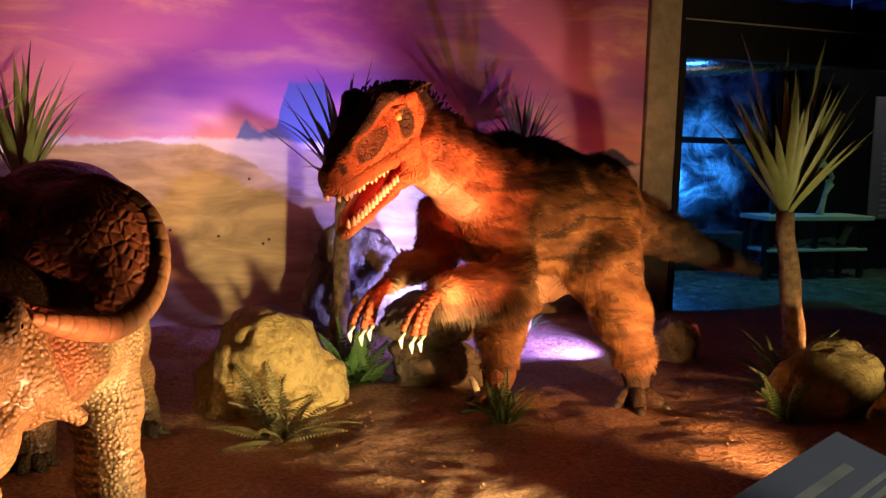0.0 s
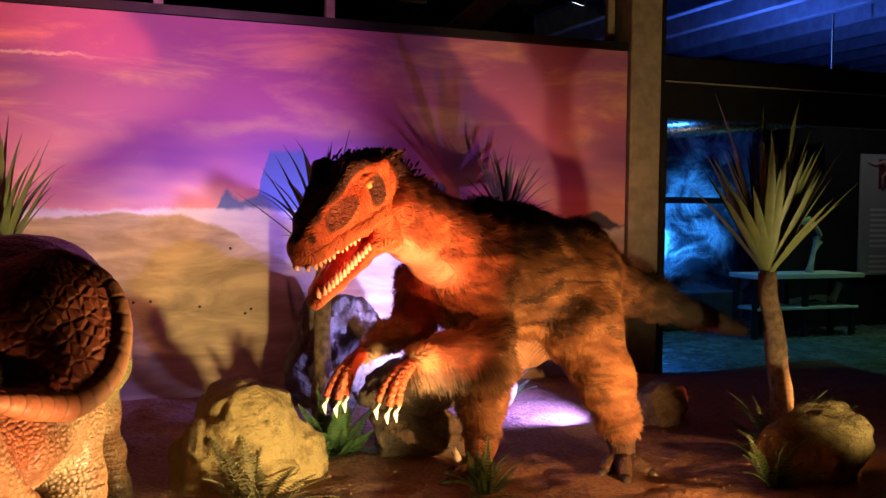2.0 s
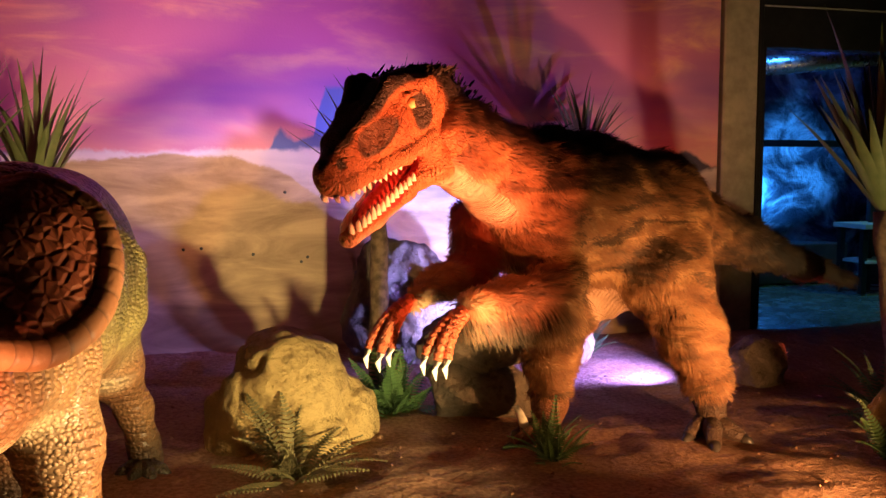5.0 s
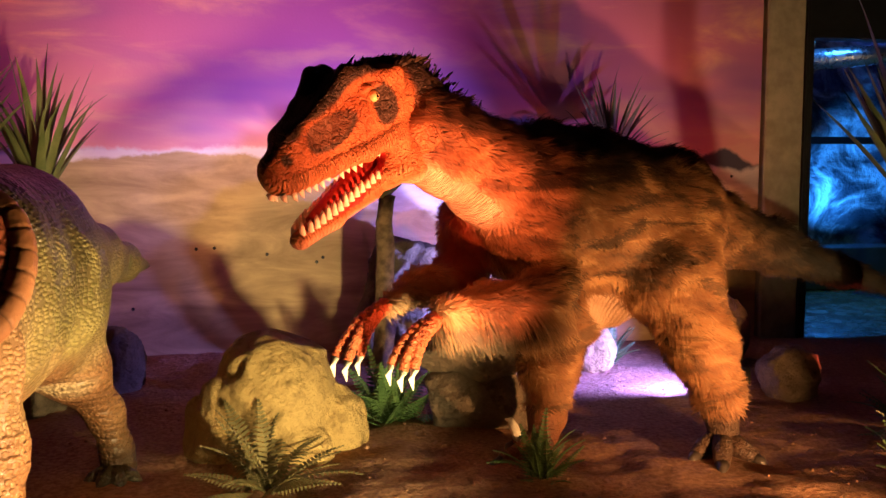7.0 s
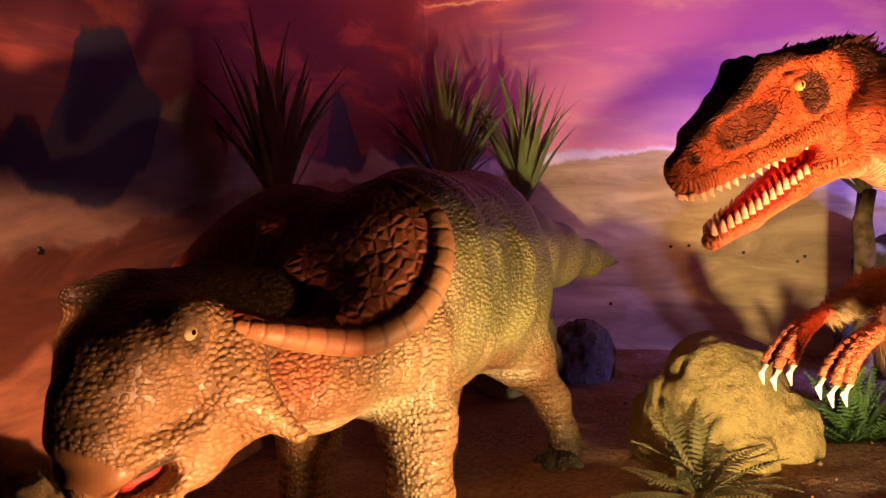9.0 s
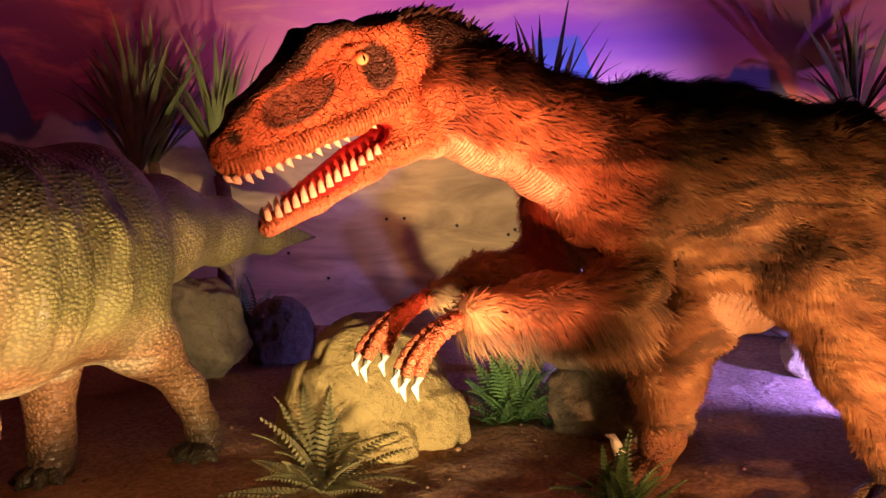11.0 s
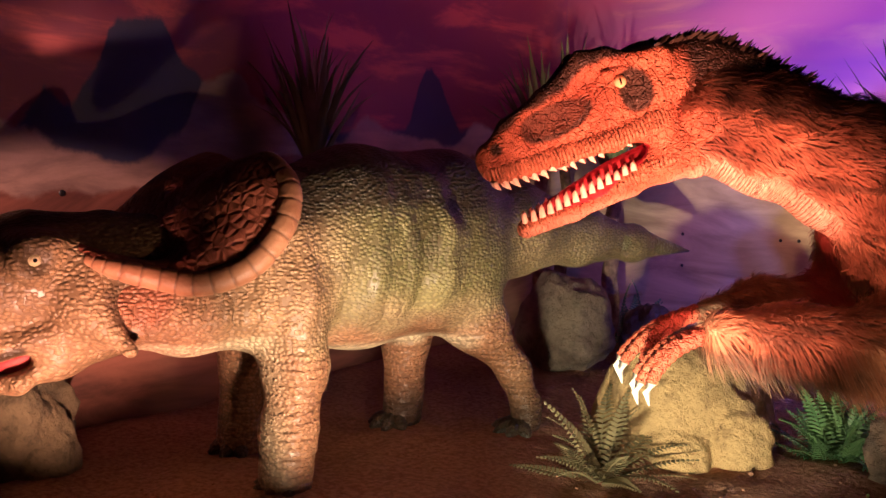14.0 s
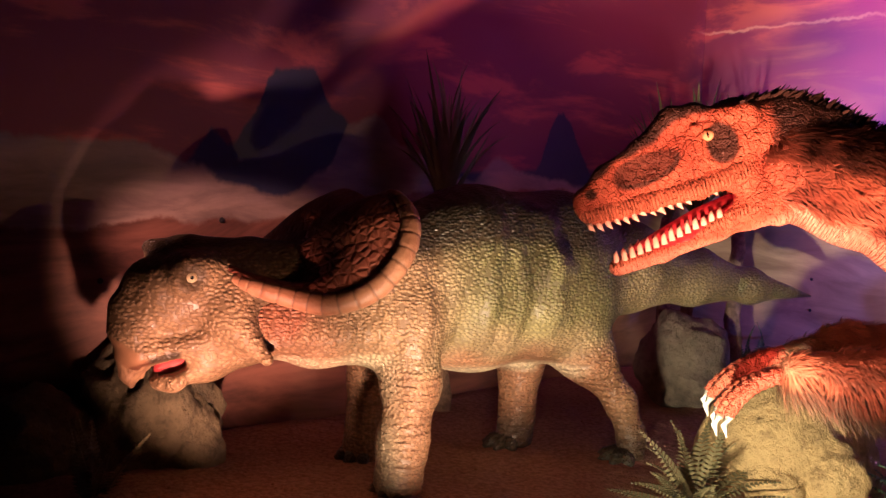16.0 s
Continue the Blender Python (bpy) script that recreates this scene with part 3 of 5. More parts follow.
    warm = np.maximum(warm, 0.75 * step(0.9 - v[:, 2], 0.0, 0.2) * step(v[:, 0], 3.0, 3.15))
    b.add(v, f, 0, dark=dark, pale=pale, red=fartop * 0.7, skin=skin, warm=warm, along=along * 3.6)
    skin_face = skin[f].mean(1) > 0.5
    for k, s in enumerate(skin_face):
        b.m[k] = 1 if s else 0
    # head
    head = Solid((1.75, 3.4, 0.82), (2.75, 4.55, 1.8), 0.009)
    up_h = tuple(HC)

    def jaw(pts, k):
        head.chain([(*hp(s, l, h), a, c) for s, l, h, a, c in pts], k, up=up_h)

    jaw([(0.045, 0, 0.03, 0.052, 0.07), (0.15, 0, 0.052, 0.064, 0.1), (0.3, 0, 0.08, 0.078, 0.122), (0.45, 0, 0.095, 0.1, 0.145), (0.6, 0, 0.09, 0.122, 0.155), (0.76, 0, 0.07, 0.12, 0.15), (0.9, 0, 0.02, 0.1, 0.12)], 0.03)
    for sd in (1, -1):
        jaw([(0.12, 0.035 * sd, 0.125, 0.018, 0.022), (0.27, 0.052 * sd, 0.175, 0.02, 0.026), (0.4, 0.072 * sd, 0.245, 0.027, 0.036), (0.47, 0.08 * sd, 0.24, 0.03, 0.03), (0.55, 0.09 * sd, 0.205, 0.026, 0.026), (0.64, 0.095 * sd, 0.19, 0.03, 0.035)], 0.025)
        jaw([(0.455, 0.1 * sd, 0.19, 0.018, 0.012), (0.53, 0.112 * sd, 0.18, 0.018, 0.012)], 0.012)
        jaw([(0.06, 0.042 * sd, -0.018, 0.016, 0.022), (0.25, 0.06 * sd, -0.018, 0.018, 0.024), (0.42, 0.083 * sd, -0.02, 0.022, 0.028), (0.58, 0.1 * sd, 0.0, 0.03, 0.04)], 0.025)
        jaw([(0.57, 0.1 * sd, -0.03, 0.03, 0.05), (0.62, 0.1 * sd, -0.1, 0.035, 0.06), (0.66, 0.08 * sd, -0.16, 0.05, 0.06)], 0.04)
    jaw([(0.085, 0, -0.207, 0.036, 0.032), (0.25, 0, -0.194, 0.05, 0.038), (0.45, 0, -0.16, 0.075, 0.052), (0.62, 0, -0.115, 0.1, 0.075)], 0.02)
    jaw([(0.58, 0, -0.13, 0.09, 0.07), (0.72, 0, -0.13, 0.095, 0.085), (0.88, 0, -0.1, 0.09, 0.1)], 0.05)
    # hollow of the mouth, openings before the eye, eye sockets and nostrils
    head.seg(hp(0.14, 0, -0.1), hp(0.5, 0, -0.08), (0.04, 0.045), (0.055, 0.032), 0.02, True, up_h)
    for sd in (1, -1):
        head.seg(hp(0.185, 0.086 * sd, 0.088), hp(0.345, 0.108 * sd, 0.11), (0.026, 0.03), (0.028, 0.05), 0.008, True, up_h)
        head.seg(hp(0.49, 0.128 * sd, 0.155), hp(0.54, 0.15 * sd, 0.1), (0.03, 0.035), (0.03, 0.04), 0.02, True, up_h)
        head.seg(hp(0.05, 0.056 * sd, 0.06), hp(0.075, 0.064 * sd, 0.078), (0.014, 0.012), (0.014, 0.016), 0.006, True, up_h)
    v, f = head.skin()
    loc = v - HN
    s, l, h = loc @ HA, loc @ HB, loc @ HC
    al = np.abs(l)
    rag = np.array([noise.noise(Vector(p) * 14) for p in v]) * 0.02
    hollow = 1 - step(((s - 0.265) * 0.99 + (h - 0.1) * 0.12) ** 2 / 0.0155 + ((h - 0.1) * 0.99 - (s - 0.265) * 0.12) ** 2 / 0.0034 + rag * 8, 0.75, 1.1)
    eyep = 1 - step(((s - 0.53) / 0.055) ** 2 + ((h - 0.115) / 0.075) ** 2 + rag * 8, 0.7, 1.2)
    nost = 1 - step(np.hypot(s - 0.063, h - 0.07), 0.016, 0.024)
    side = step(al, 0.03, 0.05)
    topline = np.interp(s, [0, 0.15, 0.3, 0.45, 0.6, 0.75, 0.95], [0.07, 0.135, 0.185, 0.235, 0.235, 0.205, 0.14])
    crown = step(h + rag - topline, -0.012, 0.012)
    back = step(s + rag, 0.68, 0.74) * step(h + 0.9 * (s - 0.7) + rag, 0.03, 0.09)
    ring = hollow * step(((s - 0.265) * 0.99 + (h - 0.1) * 0.12) ** 2 / 0.0155 + ((h - 0.115) * 0.99 - (s - 0.265) * 0.12) ** 2 / 0.0034, 0.35, 0.9)
    collar = (1 - step(np.abs(s + rag * 1.5 - 0.73 + 0.25 * (0.12 - h)), 0.012, 0.035)) * step(h, -0.14, -0.02) * 0.8
    dark = np.clip(np.maximum.reduce([collar, hollow * side * 0.78, ring * side * 0.95, eyep * side, nost, crown, back]), 0, 1)
    mouthin = step(0.075 - al, 0.0, 0.02) * step(h, -0.195, -0.165) * step(-0.03 - h, 0.0, 0.02) * step(0.6 - s, 0, 0.03) * step(s, 0.1, 0.13)
    pale = step(-h - 0.1 + (s - 0.6) * 0.1, 0.06, 0.12) * step(s, 0.5, 0.62) * 0.8
    pale = np.maximum(pale, step(-h - 0.185, 0.0, 0.03) * 0.5)
    n0 = len(b.f)
    lips = np.maximum(step(0.035 - np.abs(h + 0.012 - 0.02 * step(s, 0.45, 0.6)), 0.0, 0.014), step(0.02 - np.abs(h - np.interp(s, [0.08, 0.25, 0.5], [-0.195, -0.178, -0.13])), 0.0, 0.01)) * step(0.62 - s, 0.0, 0.06)
    b.add(v, f, 1, dark=dark, pale=pale, red=mouthin, skin=1.0, lip=lips * (1 - mouthin), along=s)
    mo = mouthin[f].mean(1) > 0.5
    for k, flag in enumerate(mo):
        if flag:
            b.m[n0 + k] = 5
    # tongue and teeth
    b.tube([(*hp(0.56, 0, -0.09), 0.03), (*hp(0.4, 0, -0.115), 0.035), (*hp(0.25, 0, -0.15), 0.03), (*hp(0.15, 0, -0.165), 0.016)], 5, 10)
    for sd in (1, -1):
        for k in range(15):
            s0 = 0.03 + 0.031 * k
            ll = np.interp(s0, [0.0, 0.06, 0.25, 0.48], [0.012, 0.043, 0.062, 0.088]) * sd
            ln = (0.036 if k % 3 else 0.029) * (1.0 if k < 12 else 0.7) * rnd.uniform(0.85, 1.1)
            b.tube([(*hp(s0, ll, -0.028), 0.0115), (*hp(s0 + 0.003, ll, -0.03 - ln * 0.55), 0.009), (*hp(s0 + 0.012, ll * 0.97, -0.03 - ln), 0.001)], 2, 7)
        for k in range(14):
            s0 = 0.085 + 0.029 * k
            hh = np.interp(s0, [0.08, 0.25, 0.5], [-0.18, -0.16, -0.112])
            ll = np.interp(s0, [0.07, 0.12, 0.3, 0.5], [0.012, 0.032, 0.05, 0.072]) * sd
            ln = 0.033 * (1.0 if k < 11 else 0.7) * rnd.uniform(0.85, 1.15)
            b.tube([(*hp(s0, ll, hh - 0.012), 0.0115), (*hp(s0 + 0.003, ll, hh + ln * 0.55), 0.009), (*hp(s0 + 0.01, ll * 0.97, hh + ln), 0.001)], 2, 7)
        ball(b, hp(0.495, 0.095 * sd, 0.152), 0.02, 4)
        b.tube([(*hp(0.492, 0.1125 * sd, 0.161), 0.002), (*hp(0.492, 0.115 * sd, 0.152), 0.0042), (*hp(0.492, 0.1125 * sd, 0.143), 0.002)], 6, 6)
    # fingers with claws
    def hand(w, tips):
        for tip in tips:
            w0, t0 = np.array(w), np.array(tip)
            knee = w0 * 0.45 + t0 * 0.55 + np.array((-0.035, -0.02, 0.055))
            pts = []
            for q in np.linspace(0, 1, 41):
                p = (1 - q) ** 2 * w0 + 2 * q * (1 - q) * knee + q * q * t0
                pts.append((*p, (0.03 - 0.012 * q) * (1.0 + 0.09 * math.cos(q * 62))))
            b.tube(pts, 1, 10, red=0.85)
            b.tube([(*t0, 0.017), (*(t0 + (-0.012, -0.006, -0.035)), 0.012), (*(t0 + (-0.004, 0.0, -0.075)), 0.002)], 2, 8)

    hand((2.54, 4.04, 0.75), [(2.33, 3.92, 0.6), (2.365, 3.88, 0.585), (2.405, 3.88, 0.59)])
    hand((2.38, 4.27, 0.77), [(2.15, 4.1, 0.6), (2.19, 4.06, 0.59), (2.24, 4.1, 0.6)])
    # feet
    for pts in ([(3.88, 4.44, 0.1), (3.92, 4.36, 0.075), (3.96, 4.31, 0.045)], [(3.87, 4.44, 0.1), (3.82, 4.34, 0.08), (3.78, 4.26, 0.045)], [(3.86, 4.46, 0.1), (3.78, 4.42, 0.08), (3.72, 4.38, 0.05)]):
        b.tube([(*pts[0], 0.055), (*pts[1], 0.043), (*pts[2], 0.033)], 1, 10, dark=0.92)
        e = np.array(pts[2]) * 2 - np.array(pts[1])
        b.tube([(*pts[2], 0.03), (*(e * 0.5 + np.array(pts[2]) * 0.5 + (0, 0, 0.005)), 0.02), (*(e[0], e[1], 0.012), 0.003)], 3, 8)
    for pts in ([(3.1, 4.6, 0.1), (2.98, 4.53, 0.07), (2.88, 4.48, 0.045)], [(3.1, 4.6, 0.1), (3.04, 4.48, 0.07), (3.0, 4.4, 0.045)], [(3.1, 4.6, 0.1), (3.02, 4.6, 0.08), (2.97, 4.61, 0.07)]):
        b.tube([(*pts[0], 0.055), (*pts[1], 0.042), (*pts[2], 0.032)], 1, 10, dark=0.6)
        e = np.array(pts[2]) * 2 - np.array(pts[1])
        b.tube([(*pts[2], 0.028), (*(e * 0.5 + np.array(pts[2]) * 0.5), 0.018), (*(e[0], e[1], 0.012), 0.003)], 3, 8)
    b.tube([(2.99, 4.6, 0.1, 0.024), (2.965, 4.6, 0.16, 0.02), (2.95, 4.6, 0.19, 0.014), (2.925, 4.6, 0.195, 0.003)], 2, 9)
    # fur: short strands laid back along the body, longer ones over the crown
    verts = np.concatenate(b.v)
    allf = [q for q, m in zip(b.f, b.m) if m == 0]
    fa = np.array(allf)
    cen = verts[fa].mean(1)
    nor = np.cross(verts[fa[:, 1]] - verts[fa[:, 0]], verts[fa[:, 2]] - verts[fa[:, 0]])
    ar = np.linalg.norm(nor, axis=1)
    nor /= ar[:, None] + 1e-12
    gen = np.random.RandomState(4)
    pick = gen.choice(len(fa), 120000, p=ar / ar.sum())
    attrs = {k: b.a[k][fa].mean(1)[pick] for k in ("dark", "pale", "red", "warm")}
    root = cen[pick] + gen.uniform(-0.008, 0.008, (len(pick), 3))
    nn = nor[pick]
    flow = np.stack([np.full(len(pick), 0.75), np.full(len(pick), 0.3), np.full(len(pick), -0.55)], 1)
    flow += gen.normal(0, 0.16, flow.shape)
    flow += np.array([noise.noise_vector(Vector(p) * 16) for p in root]) * 0.85
    flow -= (flow * nn).sum(1)[:, None] * nn
    flow /= np.linalg.norm(flow, axis=1)[:, None] + 1e-9
    ln = gen.uniform(0.025, 0.066, len(pick)) * (1 + 0.5 * attrs["dark"]) * (1 - 0.6 * attrs["pale"])
    onarm = (near_line(root, [(2.98, 4.25, 0.75), (2.74, 4.14, 0.76), (2.55, 4.04, 0.76)])[0] < 0.12) & (nn[:, 2] < 0.0)
    ln[onarm] *= 2.4
    flow[onarm] += (0, 0, -0.9)
    flow /= np.linalg.norm(flow, axis=1)[:, None] + 1e-9
    wid = np.cross(nn, flow)
    wid /= np.linalg.norm(wid, axis=1)[:, None] + 1e-9
    lift = gen.uniform(0.1, 0.38, len(pick))[:, None]
    tipv = root + (flow + nn * lift) * ln[:, None]
    midv = root + (flow * 0.5 + nn * lift * 0.75) * ln[:, None]
    wd = 0.0022
    tri = np.stack([root - wid * wd - nn * 0.004, root + wid * wd - nn * 0.004, midv + wid * wd * 0.8, midv - wid * wd * 0.8, tipv], 1).reshape(-1, 3)
    i = np.arange(len(pick)) * 5
    faces = list(map(tuple, np.stack([i, i + 1, i + 2, i + 3], 1))) + list(map(tuple, np.stack([i + 3, i + 2, i + 4], 1)))
    b.add(tri, faces, 7, **{k: np.repeat(a, 5) for k, a in attrs.items()})
    # crown feathers
    vv, ff, cnt = [], [], 0
    for _ in range(1500):
        q = rnd.random()
        s0 = 0.6 + 0.55 * q
        base = hp(s0, rnd.gauss(0, 0.05), np.interp(s0, [0.5, 0.75, 0.85, 0.95, 1.15], [0.235, 0.21, 0.165, 0.07, -0.13]))
        d = HA * rnd.uniform(0.6, 1.0) + HC * rnd.uniform(0.05, 0.5) + HB * rnd.gauss(0, 0.25)
        d /= np.linalg.norm(d)
        ln0 = rnd.uniform(0.02, 0.06)
        sd = np.cross(d, (rnd.gauss(0, 1), rnd.gauss(0, 1), rnd.gauss(0, 1)))
        sd /= np.linalg.norm(sd)
        vv += [base - sd * 0.004, base + sd * 0.004, base + d * ln0 * 0.6 + sd * 0.005, base + d * ln0 * 0.6 - sd * 0.005, base + d * ln0]
        ff += [(cnt, cnt + 1, cnt + 2, cnt + 3), (cnt + 3, cnt + 2, cnt + 4)]
        cnt += 5
    b.add(vv, ff, 7, dark=1.0)
    CLAW = plain("dark_claw", (0.045, 0.035, 0.03), 0.4)
    return b.finish("feathered_dinosaur_statue", [hunter_fur("hunter_undercoat", False), hunter_skin(), IVORY, CLAW, EYE.mat, MOUTH, PUPIL.mat, hunter_fur("hunter_fur", True)],
                    "brown furred dinosaur model with orange scaly head and toothed jaws", "dinosaur statue")


build_hunter()


# ---- statue of the frilled plant eater ----
def grazer_skin():
    n = Nodes("grazer_skin", 0.4)
    tone = n.noise(4, 5)
    base = n.ramp(tone, (0.3, (0.17, 0.14, 0.06)), (0.7, (0.36, 0.29, 0.14)))
    base = n.mix(n.attr("green"), base, n.ramp(tone, (0.3, (0.13, 0.145, 0.045)), (0.7, (0.3, 0.3, 0.11))))
    base = n.mix(n.attr("tan"), base, n.ramp(tone, (0.3, (0.2, 0.095, 0.042)), (0.7, (0.38, 0.2, 0.09))))
    base = n.mix(n.attr("pale"), base, (0.6, 0.52, 0.32))
    # dark mixes skin markings with painted shade on head, back and feet
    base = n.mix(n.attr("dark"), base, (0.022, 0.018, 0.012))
    base = n.mix(n.attr("rust"), base, n.ramp(tone, (0.3, (0.26, 0.07, 0.03)), (0.7, (0.44, 0.15, 0.06))))
    warped = n.mix(0.018, n.coords((1.0, 0.8, 1.15)), n.add("ShaderNodeTexNoise", Scale=11).outputs["Color"])
    keep = n.math("SUBTRACT", 1.0, n.attr("smooth"))
    small, large = n.cells(62, warped, "F1", 0.8), n.cells(58, warped, "F1", 0.75)
    scales = n.math("ADD", n.math("MULTIPLY", small, n.math("SUBTRACT", 1.0, n.attr("large"))), n.math("MULTIPLY", large, n.attr("large")))
    base = n.mix(n.math("MULTIPLY", n.noise(30, 3), n.math("MULTIPLY", n.math("SUBTRACT", 1.0, n.attr("dark")), 0.2)), base, (0.4, 0.22, 0.09))
    grow = n.noise(60, 3, 0.5, n.coords((1.0, 1.0, 0.12)))
    base = n.mix(n.math("MULTIPLY", n.span(grow, 0.4, 0.65), n.math("MULTIPLY", n.attr("ridge"), 0.5)), base, (0.12, 0.06, 0.03))
    n.bump(n.math("MULTIPLY", grow, n.attr("ridge")), 0.008)
    # Crease shade between the scales is painted as darker gaps.
    n.color(n.mix(n.math("MULTIPLY", n.ramp(scales, (0.36, 0.0), (0.66, 0.48)), keep), base, (0.06, 0.036, 0.018)))
    n.bump(n.math("MULTIPLY", n.ramp(scales, (0.0, 1.0), (0.2, 0.9), (0.4, 0.55), (0.65, 0.0)), keep), 0.0062).bump(n.noise(6, 3), 0.003).bump(n.noise(120, 3), 0.0008)
    for name, way, size, deep in (("fold", "Y", 4.0, 0.008), ("wrinkle", "Z", 9.5, 0.005)):
        wave = n.add("ShaderNodeTexWave", Scale=size, Distortion=5.0, Detail=3.0, Detail_Scale=0.9)
        wave.bands_direction = way
        n.link(n.coords(), wave.inputs["Vector"])
        n.bump(n.math("MULTIPLY", n.math("POWER", wave.outputs["Fac"], 0.6), n.attr(name)), deep)
    return n.mat


def frill_skin():
    n = Nodes("frill_skin", 0.5)
    tone = n.noise(6, 5)
    base = n.ramp(tone, (0.3, (0.2, 0.045, 0.022)), (0.7, (0.36, 0.1, 0.045)))
    plates = n.cells(26, feature="DISTANCE_TO_EDGE")
    base = n.mix(n.attr("tan"), base, n.ramp(tone, (0.3, (0.34, 0.15, 0.06)), (0.7, (0.5, 0.26, 0.12))))
    # dark: shade painted into the frill's hollow, and the darker rim grooves
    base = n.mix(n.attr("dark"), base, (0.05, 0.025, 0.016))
    n.color(n.mix(n.math("MULTIPLY", n.ramp(plates, (0.0, 0.4), (0.05, 0.0)), n.math("SUBTRACT", 1.0, n.attr("rim"))), base, (0.05, 0.016, 0.01)))
    flat = n.math("SUBTRACT", 1.0, n.math("MULTIPLY", n.attr("rim"), 0.85))
    n.bump(n.math("MULTIPLY", n.ramp(plates, (0.0, 0.0), (0.3, 1.0)), flat), 0.0045).bump(n.noise(50, 5), 0.003)
    return n.mat


def neck_folds(y, z):
    """Loose skin hanging in upright folds between the jaw and the shoulder, 0 to 1."""
    wave = np.abs(np.sin((y - 0.25 * (z - 0.75)) * 50 + np.sin(z * 11))) ** 0.6
    return wave * step(y, 2.97, 3.03) * step(3.32 - y, 0, 0.08) * step(z, 0.63, 0.68) * step(0.92 - z, 0, 0.08)


def build_grazer():
    b = Build()
    body = Solid((0.3, 2.7, -0.02), (1.62, 6.15, 1.4), 0.016)
    body.chain([(0.76, 2.95, 0.78, 0.17, 0.15), (0.82, 3.2, 0.79, 0.22, 0.22), (0.86, 3.5, 0.85, 0.28, 0.34), (0.94, 3.92, 0.89, 0.31, 0.41), (1.0, 4.4, 0.88, 0.29, 0.4), (1.05, 4.82, 0.92, 0.18, 0.22), (1.13, 5.25, 0.87, 0.125, 0.145), (1.21, 5.65, 0.81, 0.078, 0.086), (1.29, 6.07, 0.745, 0.014, 0.014)], 0.07)
    body.chain([(1.03, 3.5, 0.76, 0.16, 0.18), (1.09, 3.5, 0.48, 0.118), (1.1, 3.46, 0.24, 0.1), (1.13, 3.42, 0.06, 0.105)], 0.07)
    body.chain([(0.68, 3.6, 0.74, 0.15, 0.16), (0.63, 3.6, 0.4, 0.1), (0.62, 3.57, 0.06, 0.1)], 0.07)
    body.chain([(1.13, 4.3, 0.82, 0.2, 0.26), (1.17, 4.45, 0.54, 0.125), (1.26, 4.62, 0.3, 0.066), (1.3, 4.67, 0.14, 0.058), (1.31, 4.65, 0.06, 0.07)], 0.07)
    body.chain([(1.15, 4.12, 1.12, 0.07), (1.23, 4.13, 0.95, 0.078), (1.235, 4.13, 0.78, 0.075), (1.16, 4.2, 0.6, 0.055)], 0.08)
    body.chain([(0.86, 4.36, 0.76, 0.19, 0.22), (0.82, 4.36, 0.42, 0.1), (0.82, 4.34, 0.06, 0.09)], 0.07)
    body.chain([(0.86, 2.85, 0.7, 0.09, 0.1), (0.89, 3.15, 0.69, 0.15, 0.13), (0.97, 3.42, 0.7, 0.17, 0.15)], 0.06)
    v, f = body.skin()
    v = wobble(v, 0.01, 5.0)
    # folds of skin behind the shoulder, at the groin and down the foreleg
    y, z = v[:, 1], v[:, 2]
    rib = np.sin((y - 0.35 * (z - 0.9)) * 40 + 2 * np.sin(z * 7)) * step(z, 0.55, 0.7) * step(1.25 - z, 0, 0.1) * step(y, 3.05, 3.15) * step(4.3 - y, 0, 0.2)
    leg = np.sin(z * 75 + 4 * np.sin(y * 9)) * step(0.55 - z, 0, 0.1) * step(3.9 - y, 0, 0.2)
    v[:, 0] += (neck_folds(y, z) * 0.022 + rib * 0.008 + leg * 0.0025) * np.sign(v[:, 0] - 0.92)
    rag = np.array([noise.noise(Vector(p) * 5) for p in v]) * 0.08
    green = step(z + rag, 0.6, 0.75) * step(y, 3.55, 3.85) * step(4.75 - y, 0, 0.3)
    tan = np.maximum(step(0.62 - z + rag, 0, 0.12), step(3.7 - y + rag, 0, 0.3) * 0.7)
    stripe = step(np.sin((y - 0.25 * (z - 0.9)) * 58 + rag * 45), 0.1, 0.7) * step(z + rag, 0.72, 1.05) * 0.25 + step(np.sin(y * 13 + rag * 12), 0.3, 0.8) * step(z, 0.7, 0.95) * 0.4
    stripe = np.minimum(stripe, 0.9)
    # Dark dorsal band, widened to paint in the back's unlit top.
    dark = np.maximum(step(z + rag * 0.6 - np.interp(y, [3, 3.92, 4.4, 4.8, 6.1], [0.96, 1.07, 1.02, 0.96, 0.85]), -0.06, 0.06) * 0.95, stripe * step(y, 3.6, 3.8))
    # Legs darken towards the feet, most behind: dark skin plus painted shade.
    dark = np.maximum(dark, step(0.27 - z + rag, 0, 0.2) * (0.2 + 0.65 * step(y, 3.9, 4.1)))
    patch = 1 - step(np.hypot(v[:, 0] - 0.95, np.hypot(y - 2.95, z - 0.79)), 0.08, 0.15)
    throat = step(0.62 - z + rag * 0.2, 0.0, 0.03) * step(3.42 - y, 0, 0.1)
    under = step(0.53 - z + rag * 0.3, 0.0, 0.05) * step(y, 3.55, 3.65) * step(4.4 - y, 0, 0.1) * step(z, 0.4, 0.44)
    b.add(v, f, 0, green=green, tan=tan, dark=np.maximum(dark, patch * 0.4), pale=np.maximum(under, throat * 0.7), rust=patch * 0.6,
          fold=np.maximum(step(3.55 - y, 0, 0.2) * step(z, 0.55, 0.65), 0.55 * step(z, 0.5, 0.65) * step(4.3 - y, 0, 0.4)), wrinkle=step(0.62 - z, 0, 0.12))
